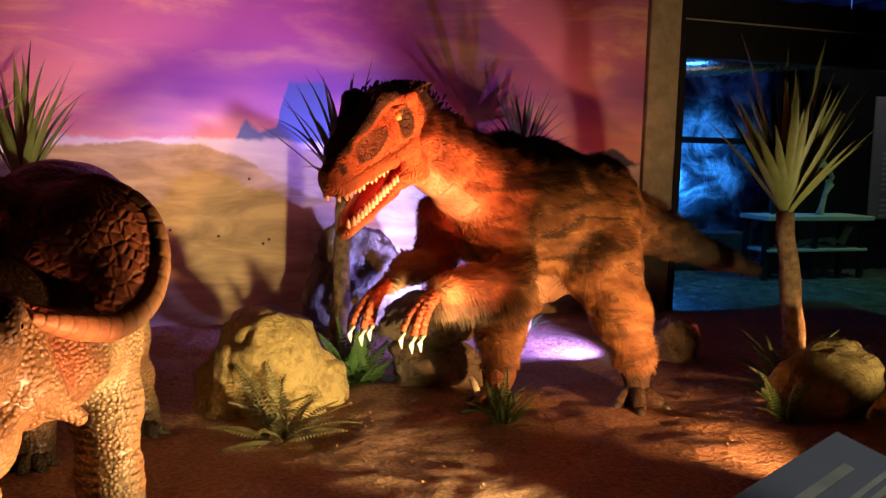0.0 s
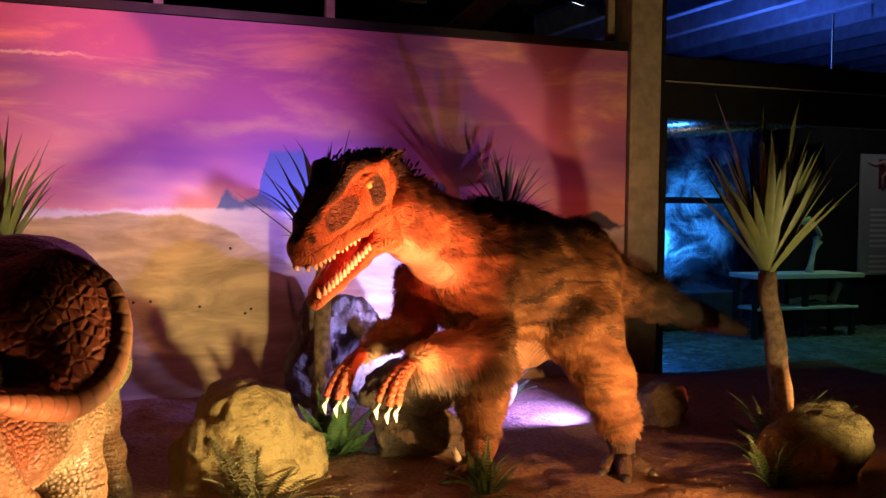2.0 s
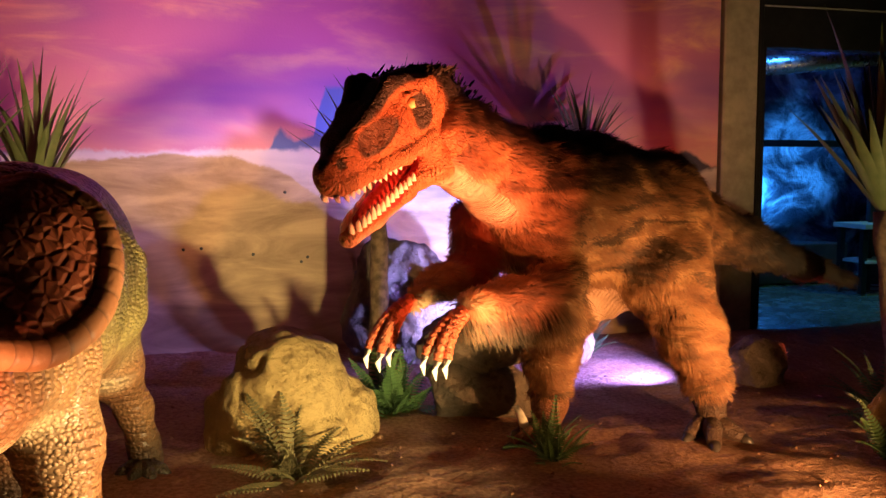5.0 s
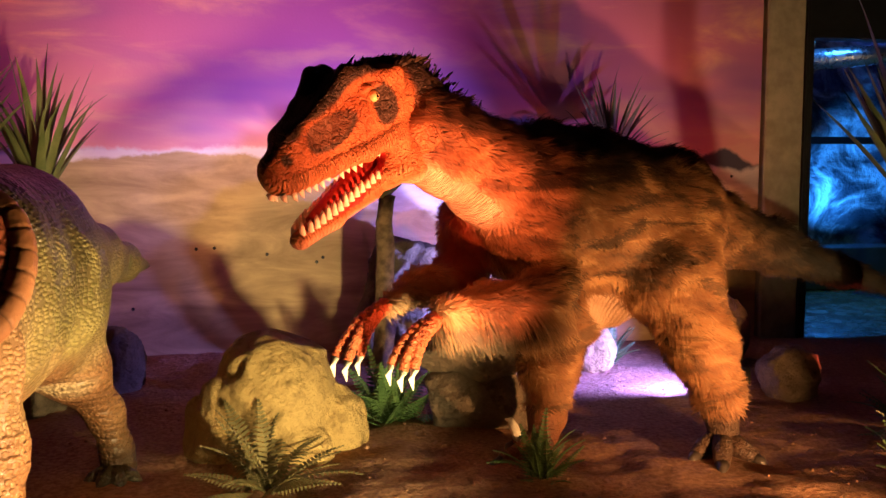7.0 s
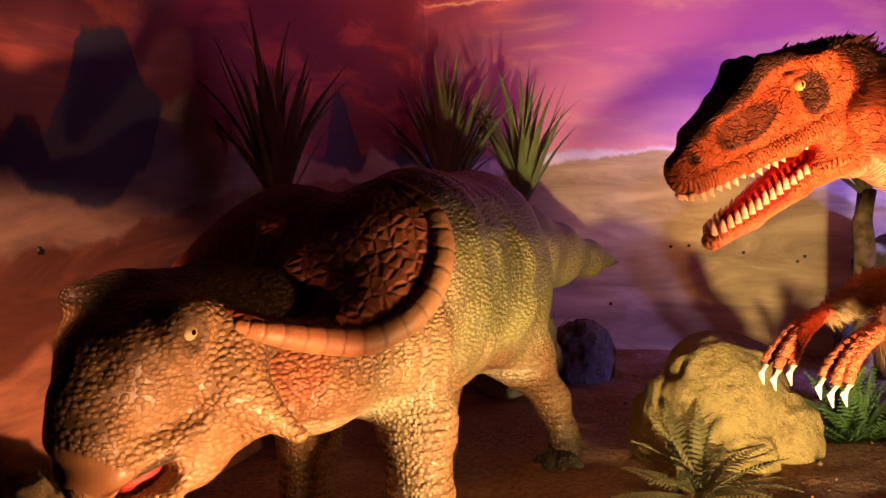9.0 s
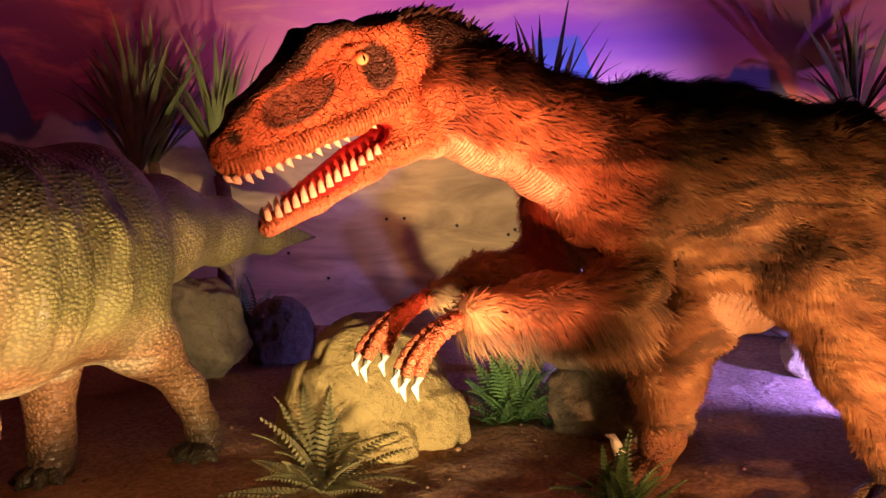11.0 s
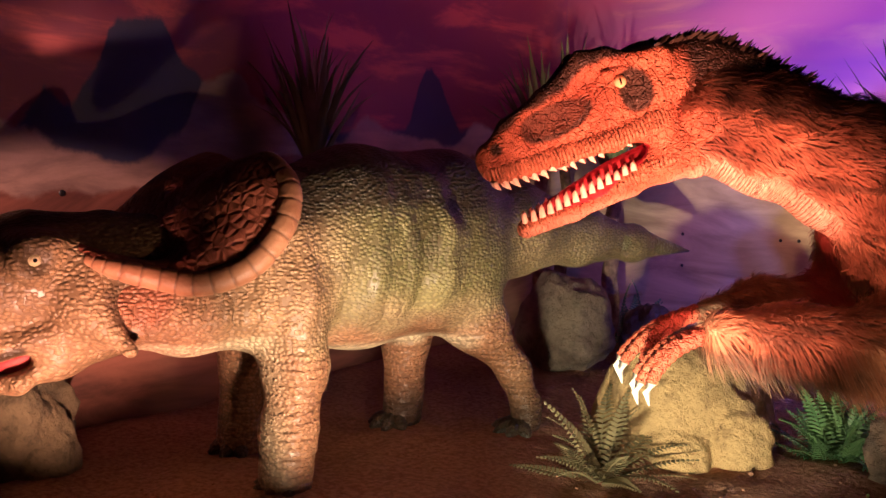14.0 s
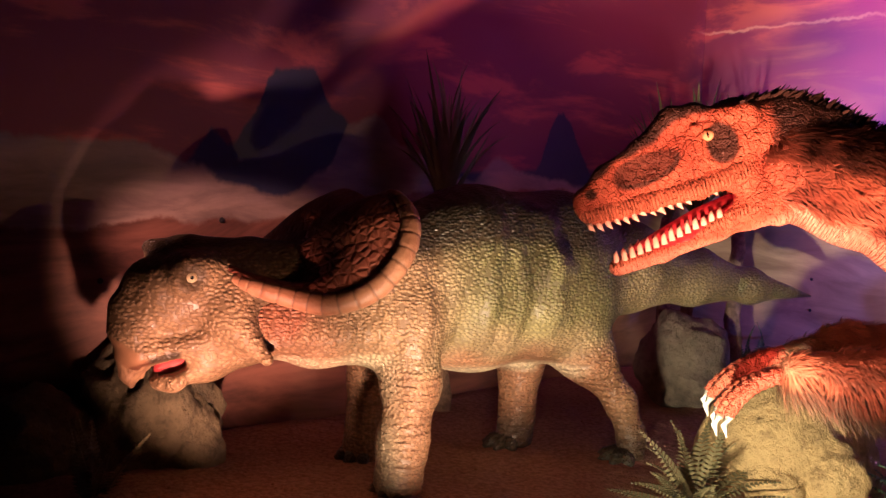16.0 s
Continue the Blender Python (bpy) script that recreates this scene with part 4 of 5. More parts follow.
    b.tube([(1.18, 5.5, 0.835, 0.09), (1.23, 5.74, 0.797, 0.068), (1.27, 5.95, 0.765, 0.036), (1.295, 6.12, 0.738, 0.004)], 0, 16, green=0.6, dark=0.35)
    # head
    head = Solid((0.25, 2.1, 0.4), (1.15, 3.35, 1.25), 0.009)
    head.chain([(0.66, 2.465, 0.755, 0.08, 0.125), (0.665, 2.565, 0.82, 0.128, 0.165), (0.665, 2.66, 0.85, 0.178, 0.172), (0.7, 2.85, 0.86, 0.2, 0.17), (0.77, 3.1, 0.87, 0.19, 0.18)], 0.05)
    head.chain([(0.66, 2.475, 0.71, 0.105, 0.11), (0.655, 2.475, 0.62, 0.085, 0.07), (0.65, 2.49, 0.54, 0.03, 0.03)], 0.03)
    head.seg(np.array((0.665, 2.48, 0.63)), np.array((0.7, 2.72, 0.67)), (0.11, 0.065), (0.16, 0.07), 0.03)
    head.chain([(0.585, 2.6, 1.01, 0.06, 0.05), (0.6, 2.72, 1.025, 0.08, 0.045), (0.68, 2.95, 1.02, 0.1, 0.045), (0.72, 3.1, 1.0, 0.1, 0.05)], 0.04)
    head.chain([(0.545, 2.57, 1.025, 0.03, 0.032), (0.56, 2.68, 1.03, 0.035, 0.032), (0.6, 2.84, 1.02, 0.03, 0.03)], 0.03)
    head.chain([(0.67, 2.56, 0.495, 0.055, 0.026), (0.675, 2.6, 0.51, 0.115, 0.045), (0.69, 2.75, 0.595, 0.15, 0.1), (0.75, 3.0, 0.72, 0.16, 0.15)], 0.045)
    for sd in (1, -1):
        o = np.array((0.97, -0.24, 0)) * sd
        m = np.array((0.656, 2.67, 0.93))
        head.seg(m + o * 0.14 + (0, -0.03, 0.055), m + o * 0.14 + (0.02, 0.07, 0.055), (0.045, 0.022), (0.045, 0.022), 0.07)
        for a in range(10):
            c, d = (m + o * 0.194 + np.array((0, 0.062 * math.cos(g), 0.055 * math.sin(g))) for g in (a * 0.628, a * 0.628 + 0.628))
            head.seg(c, d, (0.011, 0.011), (0.011, 0.011), 0.035)
        head.seg(m + o * 0.16 + (0.02, 0.16, -0.16), m + o * 0.335 + (0.02, 0.28, -0.31), (0.11, 0.11), (0.026, 0.026), 0.05)
        head.seg(m + o * 0.15 + (0, 0.02, 0.035), m + o * 0.105 + (0, -0.12, -0.02), (0.05, 0.05), (0.05, 0.05), 0.06)
        head.seg(m + o * 0.245 + (0, 0, 0.0), m + o * 0.235 + (0, 0.005, 0.0), (0.03, 0.024), (0.03, 0.024), 0.02, True)
        head.seg(np.array((0.665, 2.505, 0.55)) + o * 0.09, np.array((0.7, 2.605, 0.612)) + o * 0.165, (0.055, 0.036), (0.045, 0.006), 0.008, True)
        head.seg(np.array((0.6, 2.43, 0.86)) + o * 0.13, np.array((0.61, 2.46, 0.87)) + o * 0.13, (0.02, 0.02), (0.02, 0.02), 0.02, True)
    head.seg(np.array((0.67, 2.535, 0.535)), np.array((0.69, 2.63, 0.58)), (0.05, 0.02), (0.2, 0.03), 0.008, True)
    v, f = head.skin()
    v = wobble(v, 0.004, 9.0)
    y, z = v[:, 1], v[:, 2]
    v[:, 0] += 0.02 * neck_folds(y, z)
    rag = np.array([noise.noise(Vector(p) * 7) for p in v]) * 0.08
    beak = step(2.52 - y, 0, 0.03) * step(0.7 - (y - 2.38) * 0.8 - z, 0, 0.02)
    # Shade on top of the head, lamps being below, painted dark.
    dark = step(z + rag * 0.5 - np.interp(y, [2.3, 2.6, 3.1], [0.9, 0.99, 1.0]), 0.0, 0.05) * 0.9
    socket = (1 - step(np.hypot(y - 2.62, z - 0.935), 0.035, 0.075)) * 0.65
    cheek = (1 - step(np.hypot(v[:, 0] - 0.95, np.hypot(y - 2.95, z - 0.78)), 0.1, 0.16)) * 0.6
    # Shade inside the mouth opening, painted round the cut.
    gape = np.zeros(len(v))
    for sd in (1, -1):
        o = np.array((0.97, -0.24, 0)) * sd
        gape = np.maximum(gape, 1 - step(near_line(v, [np.array((0.665, 2.475, 0.55)) + o * 0.07, np.array((0.7, 2.6, 0.61)) + o * 0.13])[0], 0.03, 0.045))
    dark = np.maximum(dark, gape * 0.9)
    b.add(v, f, 0, tan=0.5 + 0 * z, dark=np.maximum(np.maximum(dark, cheek), socket), rust=0.35 * beak, smooth=beak, large=1.0 + 0 * z)
    for sd in (1, -1):
        o = np.array((0.97, -0.24, 0)) * sd
        m = np.array((0.656, 2.67, 0.935))
        ball(b, m + o * 0.2, 0.023, 2)
        ball(b, m + o * 0.2175, 0.0085, 3, 6)
    b.tube([(0.69, 2.72, 0.585, 0.05), (0.685, 2.6, 0.572, 0.045), (0.68, 2.54, 0.56, 0.02)], 4, 12)
    hook = Solid((0.4, 2.25, 0.4), (0.95, 2.75, 0.95), 0.008)
    hook.chain([(0.66, 2.51, 0.7, 0.09, 0.08), (0.66, 2.487, 0.65, 0.094, 0.07), (0.655, 2.475, 0.59, 0.066, 0.06), (0.65, 2.465, 0.545, 0.04, 0.035)], 0.03)
    hook.chain([(0.65, 2.45, 0.6, 0.045, 0.04), (0.65, 2.455, 0.535, 0.028, 0.03), (0.65, 2.465, 0.485, 0.009, 0.01)], 0.03)
    hook.chain([(0.67, 2.56, 0.49, 0.045, 0.02), (0.675, 2.59, 0.495, 0.09, 0.028), (0.685, 2.66, 0.53, 0.12, 0.04)], 0.03)
    hook.seg(np.array((0.67, 2.535, 0.535)), np.array((0.69, 2.63, 0.58)), (0.05, 0.02), (0.2, 0.03), 0.006, True)
    hv, hf = hook.skin()
    hv = wobble(hv, 0.002, 40.0)
    b.add(hv, hf, 0, tan=0.55, pale=0.06, rust=0.2, smooth=1.0, ridge=1.0)
    # frill: a dished shield with a thick scalloped rim
    rim = [(0.88, 2.76, 0.955), (0.95, 2.82, 0.925), (1.03, 2.95, 0.885), (1.12, 3.06, 0.87), (1.215, 3.19, 0.93), (1.25, 3.3, 1.06), (1.21, 3.36, 1.19), (1.08, 3.378, 1.275), (0.98, 3.38, 1.27), (0.9, 3.37, 1.25), (0.8, 3.37, 1.275), (0.68, 3.36, 1.275), (0.55, 3.29, 1.2), (0.44, 3.2, 1.08), (0.41, 3.1, 1.0), (0.41, 2.98, 0.965), (0.45, 2.85, 0.975)]
    rim = curve_through(rim, 30)
    hub = np.array((0.74, 2.9, 0.985))
    nu, nv = len(rim), 22
    verts, qv, fc, fs = [], [], [], []
    for face in (0, 1):
        for p in rim:
            for j in range(nv):
                q = j / (nv - 1)
                c = hub + (p - hub) * q
                c = c + np.array((0, -0.6, 0.8)) * (-0.045 * math.sin(math.pi * q / 0.6) if q < 0.6 else 0.02 * math.sin(math.pi * (q - 0.6) / 0.4)) + np.array((0, 0.03, -0.022)) * face
                verts.append(c)
                qv.append(q)
                fc.append(face)
    for i in range(nu - 1):
        for j in range(nv - 1):
            a, c = i * nv + j, (i + 1) * nv + j
            fs.append((a, a + 1, c + 1, c))
            a, c = a + nu * nv, c + nu * nv
            fs.append((a, c, c + 1, a + 1))
    qv, fc = np.array(qv), np.array(fc)
    # Shade in the frill's hollow is painted: darker towards the hub.
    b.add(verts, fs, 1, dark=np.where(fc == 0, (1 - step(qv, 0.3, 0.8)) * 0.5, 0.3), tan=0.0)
    pts = []
    for i, p in enumerate(rim):
        t = i / (nu - 1)
        w = 0.03 + 0.018 * math.sin(math.pi * min(1, t * 1.8)) - (0.004, 0.0015, 0.0, 0.0)[min(3, i % 12)]
        pts.append((*(p + np.array((0, 0.022, -0.028))), w * (0.6 + 0.4 * min(1, t * 12)) * (1.0 if t < 0.55 else 0.6)))
    groove = np.array([(0.55, 0.25, 0.0, 0.0)[min(3, i % 12)] for i in range(nu)])
    b.tube(pts, 1, 14, tan=0.75, dark=np.repeat(groove, 14), rim=1.0)
    # toes
    for cx, cy, n in ((1.13, 3.42, 4), (0.62, 3.57, 4), (1.29, 4.62, 4), (0.82, 4.3, 4)):
        for k in range(n):
            a = math.radians(-150 + 40 * k)
            d = np.array((math.cos(a), math.sin(a)))
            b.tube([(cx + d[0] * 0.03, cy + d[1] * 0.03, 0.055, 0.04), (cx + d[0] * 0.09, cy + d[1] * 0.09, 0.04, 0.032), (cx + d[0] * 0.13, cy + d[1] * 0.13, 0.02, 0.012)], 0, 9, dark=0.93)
    GOLD = plain("pale_eye", (0.75, 0.62, 0.35), 0.15, 0, 0.1, 40)
    return b.finish("frilled_dinosaur_statue", [grazer_skin(), frill_skin(), GOLD, PUPIL.mat, MOUTH],
                    "olive and tan scaly four-legged dinosaur model with frill and beak", "dinosaur statue")


build_grazer()


# ---- rocks ----
def build_rock(center, radii, seed, material, label, facets=7, group="", bumpy=0.16):
    rnd = random.Random(seed)
    bm = bmesh.new()
    bmesh.ops.create_icosphere(bm, subdivisions=5, radius=1)
    cuts = []
    for _ in range(facets):
        d = Vector((rnd.gauss(0, 1), rnd.gauss(0, 1), rnd.gauss(0, 0.8))).normalized()
        cuts.append((d, rnd.uniform(0.62, 0.86)))
    off = Vector((seed * 3.1, seed * 1.3, seed * 0.7))
    for v in bm.verts:
        p = v.co.copy()
        for d, k in cuts:
            e = p.dot(d) - k
            if e > 0:
                p -= d * e * 0.7
        n = noise.noise(p * 1.7 + off) * 0.9 + noise.noise(p * 4.1 + off) * 0.42 + noise.noise(p * 9 + off) * 0.2
        p *= 1 + bumpy * n + 0.05 * bumpy * noise.noise(p * 22 + off) + 0.035 * abs(noise.noise(p * 12 + off))
        v.co = Vector((p.x * radii[0], p.y * radii[1], p.z * radii[2]))
    ob = part("boulder", bm, material, None, "", True)
    ob.location = center
    return tagged(ob, label, "rock", group)


def build_boulder():
    form = Solid((1.35, 4.35, -0.15), (2.75, 5.5, 0.85), 0.013)
    form.chain([(1.95, 4.98, 0.08, 0.31, 0.31), (1.94, 4.95, 0.3, 0.27, 0.32)], 0.05)
    form.chain([(1.69, 4.84, -0.05, 0.13), (1.68, 4.83, 0.2, 0.125), (1.7, 4.84, 0.32, 0.075)], 0.012)
    form.chain([(2.2, 4.92, -0.05, 0.16), (2.2, 4.91, 0.16, 0.14), (2.19, 4.92, 0.26, 0.09)], 0.014)
    form.chain([(2.06, 4.72, -0.06, 0.14), (2.04, 4.72, 0.1, 0.12), (2.0, 4.75, 0.2, 0.07)], 0.02)
    form.chain([(2.0, 5.15, 0.08, 0.26), (2.0, 5.1, 0.22, 0.22)], 0.04)
    v, f = form.skin()
    v = wobble(wobble(wobble(v, 0.03, 2.6, 3.0), 0.02, 6.0, 1.0), 0.011, 15.0, 2.0)
    rnd = random.Random(8)
    for _ in range(13):
        d = np.array((rnd.gauss(0, 1), rnd.gauss(0, 1), rnd.gauss(0, 0.8)))
        d /= np.linalg.norm(d)
        c = (v - (1.97, 4.94, 0.2)) @ d
        over = c - np.percentile(c, rnd.uniform(95.0, 99.0))
        v -= d * (np.maximum(over, 0) * 0.75)[:, None]
    for i, p in enumerate(v):
        q = Vector(p)
        ledge = abs(noise.noise(q * 5.0 + Vector((7, 1, 3))))
        v[i, :2] += (v[i, :2] - (1.99, 4.96)) * 0.1 * min(ledge, 0.3)
        v[i, 2] -= 0.025 * max(0.0, 0.12 - ledge) * 4 * (p[2] > 0.1)
    ob = mesh_object("boulder", v - np.array((1.98, 4.95, 0.0)), f, STONE)
    ob.location = (1.98, 4.95, 0.0)
    tagged(ob, "large rounded tan boulder with split side pieces", "rock")


build_boulder()
build_rock((2.88, 6.4, 0.38), (0.38, 0.27, 0.54), 8, DARK_STONE, "tall upright brown rock against the mural", 9, bumpy=0.26)
build_rock((2.95, 5.12, 0.13), (0.34, 0.24, 0.19), 12, DARK_STONE, "low dark rock lying behind the hunting dinosaur", group="stacked rocks")
build_rock((2.93, 5.16, 0.4), (0.3, 0.22, 0.17), 14, DARK_STONE, "brown rock resting on a lower rock", group="stacked rocks")
build_rock((3.85, 6.0, 0.2), (0.13, 0.12, 0.15), 21, STONE, "small pale rock lit by a violet lamp")
build_rock((4.74, 5.34, 0.14), (0.17, 0.2, 0.17), 23, DARK_STONE, "low brown rock behind the hind foot")
build_rock((4.75, 6.2, 0.22), (0.2, 0.22, 0.26), 24, DARK_STONE, "brown rock near the steel column")
build_rock((0.75, 5.75, 0.28), (0.3, 0.26, 0.36), 31, DARK_STONE, "upright grey rock behind the frilled dinosaur")
build_rock((1.08, 6.1, 0.16), (0.2, 0.18, 0.24), 33, DARK_STONE, "grey rock beside a dark fern")
build_rock((0.08, 2.72, 0.1), (0.34, 0.33, 0.42), 41, OLIVE_STONE, "large rounded olive rock under the dinosaur's beak", 3, "rocks under the beak", 0.34)
build_rock((0.3, 2.86, 0.04), (0.17, 0.14, 0.3), 46, OLIVE_STONE, "narrow brown rock leaning on a larger one", 3, "rocks under the beak", 0.12)
build_rock((0.05, 2.25, 0.08), (0.3, 0.26, 0.3), 43, OLIVE_STONE, "rounded brown rock beside other rocks", 4, "rocks under the beak", 0.14)
build_rock((4.82, 4.05, 0.18), (0.37, 0.27, 0.24), 51, STONE, "low tan rock at the foot of the yucca")


# ---- plants ----
LEAF = Nodes("yucca_leaf", 0.5)
LEAF.color(LEAF.mix(0.5, LEAF.ramp(LEAF.island(), (0.0, (0.05, 0.085, 0.03)), (1.0, (0.22, 0.25, 0.09))), LEAF.ramp(LEAF.noise(8, 4), (0.3, (0.05, 0.08, 0.03)), (0.7, (0.2, 0.2, 0.09)))))
BARK = plain("fibrous_bark", (0.3, 0.19, 0.11), 0.9, 0, 0.45, 22, 0.02)
FERN = Nodes("fern_leaf", 0.55)
FERN.color(FERN.ramp(FERN.noise(9, 4), (0.3, (0.035, 0.085, 0.03)), (0.7, (0.1, 0.19, 0.06))))
DRYFERN = Nodes("dry_fern_leaf", 0.6)
DRYFERN.color(DRYFERN.ramp(DRYFERN.noise(9, 4), (0.3, (0.075, 0.07, 0.028)), (0.7, (0.2, 0.17, 0.075))))


def blade_mesh(rnd, length, width, bend, mat):
    v, f = [], []
    n = 8
    for k in range(n + 1):
        t = k / n
        w = width * (0.7 + 0.9 * t * (1 - t) * 2) * (1 - t ** 3.0) + 0.0008
        z, x = length * t * (1 - 0.25 * bend * t ** 2), length * bend * 0.6 * t ** 2.6
        v += [(x - 0.0, -w, z + w * 0.25), (x + w * 0.35, 0, z), (x, w, z + w * 0.25)]
        if k:
            a = (k - 1) * 3
            f += [(a, a + 1, a + 4, a + 3), (a + 1, a + 2, a + 5, a + 4)]
    me = bpy.data.meshes.new("blade")
    me.from_pydata(v, [], f)
    me.materials.append(mat)
    me.polygons.foreach_set("use_smooth", np.full(len(me.polygons), True))
    return me


def build_yucca(at, crown, blades, length, seed, label, trunk_r=0.05, spread=62, lean=(0, 0), group="yuccas", bend=0.4):
    rnd = random.Random(seed)
    plant = thing("yucca", at, label, "yucca plant", group)
    b = Build()
    if crown > 0.1:
        pts = []
        for k in range(9):
            t = k / 8
            pts.append((lean[0] * t + 0.01 * rnd.gauss(0, 1), lean[1] * t + 0.01 * rnd.gauss(0, 1), -0.05 + (crown + 0.05) * t, trunk_r * (1.25 - 0.35 * t) * rnd.uniform(0.95, 1.06)))
        b.tube(pts, 0, 12)
        mesh_object("trunk", np.concatenate(b.v), b.f, BARK, plant)
    kinds = [blade_mesh(rnd, length * rnd.uniform(0.8, 1.1), length * rnd.uniform(*((0.022, 0.03) if length < 0.9 else (0.024, 0.034))), rnd.uniform(0.02, bend), LEAF.mat) for _ in range(6)]
    for k in range(blades):
        ob = new("blade", kinds[k % 6])
        ob.parent = plant
        t = (k + 0.5) / blades
        tilt = spread * t ** 0.8 + rnd.gauss(0, 5)
        yaw = k * 137.5 + rnd.gauss(0, 10)
        s = rnd.uniform(0.8, 1.08) * (1 - 0.15 * t)
        ob.matrix_local = Matrix.Translation((lean[0], lean[1], crown - 0.03 * t)) @ Matrix.Rotation(radians(yaw), 4, "Z") @ Matrix.Rotation(radians(tilt), 4, "Y") @ Matrix.Diagonal((1, 1, s, 1))
    return plant


build_yucca((5.08, 4.56, 0.0), 1.08, 66, 1.0, 1, "tall yucca with a bare trunk and spiky green leaves", 0.06, 37, (-0.2, -0.04), bend=0.12)
build_yucca((0.1, 4.4, 0.0), 1.16, 44, 0.8, 2, "yucca with dark spiky leaves beside the dark butte mural", 0.05, 26)
build_yucca((0.72, 6.2, 0.0), 1.08, 40, 0.82, 3, "yucca with grey-green leaves in the mural corner", 0.045, 30)
build_yucca((0.3, 6.05, 0.0), 1.12, 38, 0.85, 4, "dark yucca standing in the mural corner", 0.045, 30)
build_yucca((0.15, 6.5, 0.0), 1.15, 30, 0.9, 5, "thin-leaved yucca close to the corner boards", 0.04, 40)
build_yucca((2.57, 5.85, 0.0), 1.13, 34, 0.8, 6, "yucca rising on a slim bare trunk behind the dinosaur", 0.05, 50)
build_yucca((4.12, 6.5, 0.0), 1.3, 36, 0.62, 7, "yucca with dark leaves behind the dinosaur's back", 0.05, 55)


def frond_mesh(length, pairs, mat, arch):
    v, f = [], []
    for k in range(pairs):
        t = (k + 0.4) / pairs
        c = Vector((length * t, 0, length * arch * math.sin(t * 2.2) * 0.5))
        ln = length * 0.145 * (0.5 + 0.5 * math.sin(math.pi * min(1, t * 1.15 + 0.12))) * (1 - t ** 4) + 0.004
        for sd in (1, -1):
            a = len(v)
            w = length / pairs * 0.36
            tip = c + Vector((ln * 0.35, sd * ln, -ln * 0.12))
            m = c + Vector((ln * 0.16, sd * ln * 0.55, 0.004))
            v += [c + Vector((-w, 0, 0)), c + Vector((w, 0, 0)), m + Vector((w, 0, 0)), m + Vector((-w, 0, 0)), tip]
            f += [(a, a + 1, a + 2, a + 3), (a + 3, a + 2, a + 4)]
    a = len(v)
    for k in range(9):
        t = k / 8
        c = Vector((length * t, 0, length * arch * math.sin(t * 2.2) * 0.5 + 0.001))
        w = 0.004 * (1.1 - t)
        v += [c + Vector((0, w, 0)), c + Vector((0, -w, 0)), c + Vector((0, 0, -w * 2))]
        if k:
            i = a + 3 * (k - 1)
            f += [(i, i + 1, i + 4, i + 3), (i + 1, i + 2, i + 5, i + 4), (i + 2, i, i + 3, i + 5)]
    me = bpy.data.meshes.new("frond")
    me.from_pydata([tuple(q) for q in v], [], f)
    me.materials.append(mat)
    return me


def build_fern(at, fronds, length, seed, mat, label, rise=(20, 70), fan=(0, 360), group="ferns"):
    rnd = random.Random(seed)
    plant = thing("fern", at, label, "fern", group)
    kinds = [frond_mesh(length * rnd.uniform(0.85, 1.1), 20, mat, rnd.uniform(0.1, 0.5)) for _ in range(4)]
    for k in range(fronds):
        ob = new("frond", kinds[k % 4])
        ob.parent = plant
        yaw = fan[0] + (fan[1] - fan[0]) * (k + rnd.random()) / fronds
        s = rnd.uniform(0.7, 1.1)
        ob.matrix_local = Matrix.Translation((rnd.gauss(0, 0.02), rnd.gauss(0, 0.02), 0.0)) @ Matrix.Rotation(radians(yaw), 4, "Z") @ Matrix.Rotation(radians(-rnd.uniform(*rise)), 4, "Y") @ Matrix.Rotation(radians(rnd.gauss(0, 20)), 4, "X") @ Matrix.Diagonal((s, s, s, 1))
    return plant


build_fern((1.9, 4.4, 0.0), 24, 0.42, 1, DRYFERN.mat, "dusty green fern in front of the large boulder", (0, 58))
build_fern((3.0, 4.3, 0.0), 30, 0.26, 2, FERN.mat, "small bright green fern beside a raised claw", (10, 80))
build_fern((2.5, 5.2, 0.0), 44, 0.4, 3, FERN.mat, "dark green fern behind the large boulder", (10, 75))
build_fern((4.0, 6.2, 0.03), 18, 0.4, 4, FERN.mat, "dark fern behind the hunting dinosaur", (20, 80))
build_fern((0.72, 6.45, 0.0), 18, 0.42, 5, FERN.mat, "dark fern below the dinosaur's tail", (25, 80))
build_fern((4.95, 4.5, 0.0), 30, 0.5, 9, FERN.mat, "dark drooping leaves round the yucca trunk", (-5, 60))
build_fern((4.45, 3.9, 0.0), 16, 0.34, 6, FERN.mat, "fern at the edge of the low tan rock", (10, 60))
build_fern((0.55, 2.35, 0.0), 12, 0.4, 7, DRYFERN.mat, "small dry fern near the brown rock", (30, 80))


# ---- lamp behind the hunter, panels and the hall beyond ----
def build_floor_lamp():
    lamp = thing("floor_spotlight", (4.42, 5.32, 0.1), "small black floor spotlight shining violet across the sand", "spotlight")
    bm = bmesh.new()
    bmesh.ops.create_cone(bm, cap_ends=True, segments=20, radius1=0.045, radius2=0.055, depth=0.12, matrix=pose(0, 0, 0.07, 0, 90, 154))
    part("housing", bm, BLACK, lamp, "", True)
    bm = bmesh.new()
    bmesh.ops.create_circle(bm, cap_ends=True, segments=20, radius=0.04, matrix=pose(-0.062, 0.03, 0.07, 0, 90, 154))
    part("lens", bm, LAMP.mat, lamp, "glowing white lens")
    part("bracket", box((-0.02, -0.06, -0.06), (0.02, 0.06, 0.02)), BLACK, lamp)


build_floor_lamp()
GREY = plain("grey_panel", (0.36, 0.36, 0.37), 0.45, 0, 0.05)
DARKINK = plain("dark_ink", (0.05, 0.05, 0.06), 0.5)
PALEINK = plain("pale_ink", (0.72, 0.68, 0.5), 0.5)


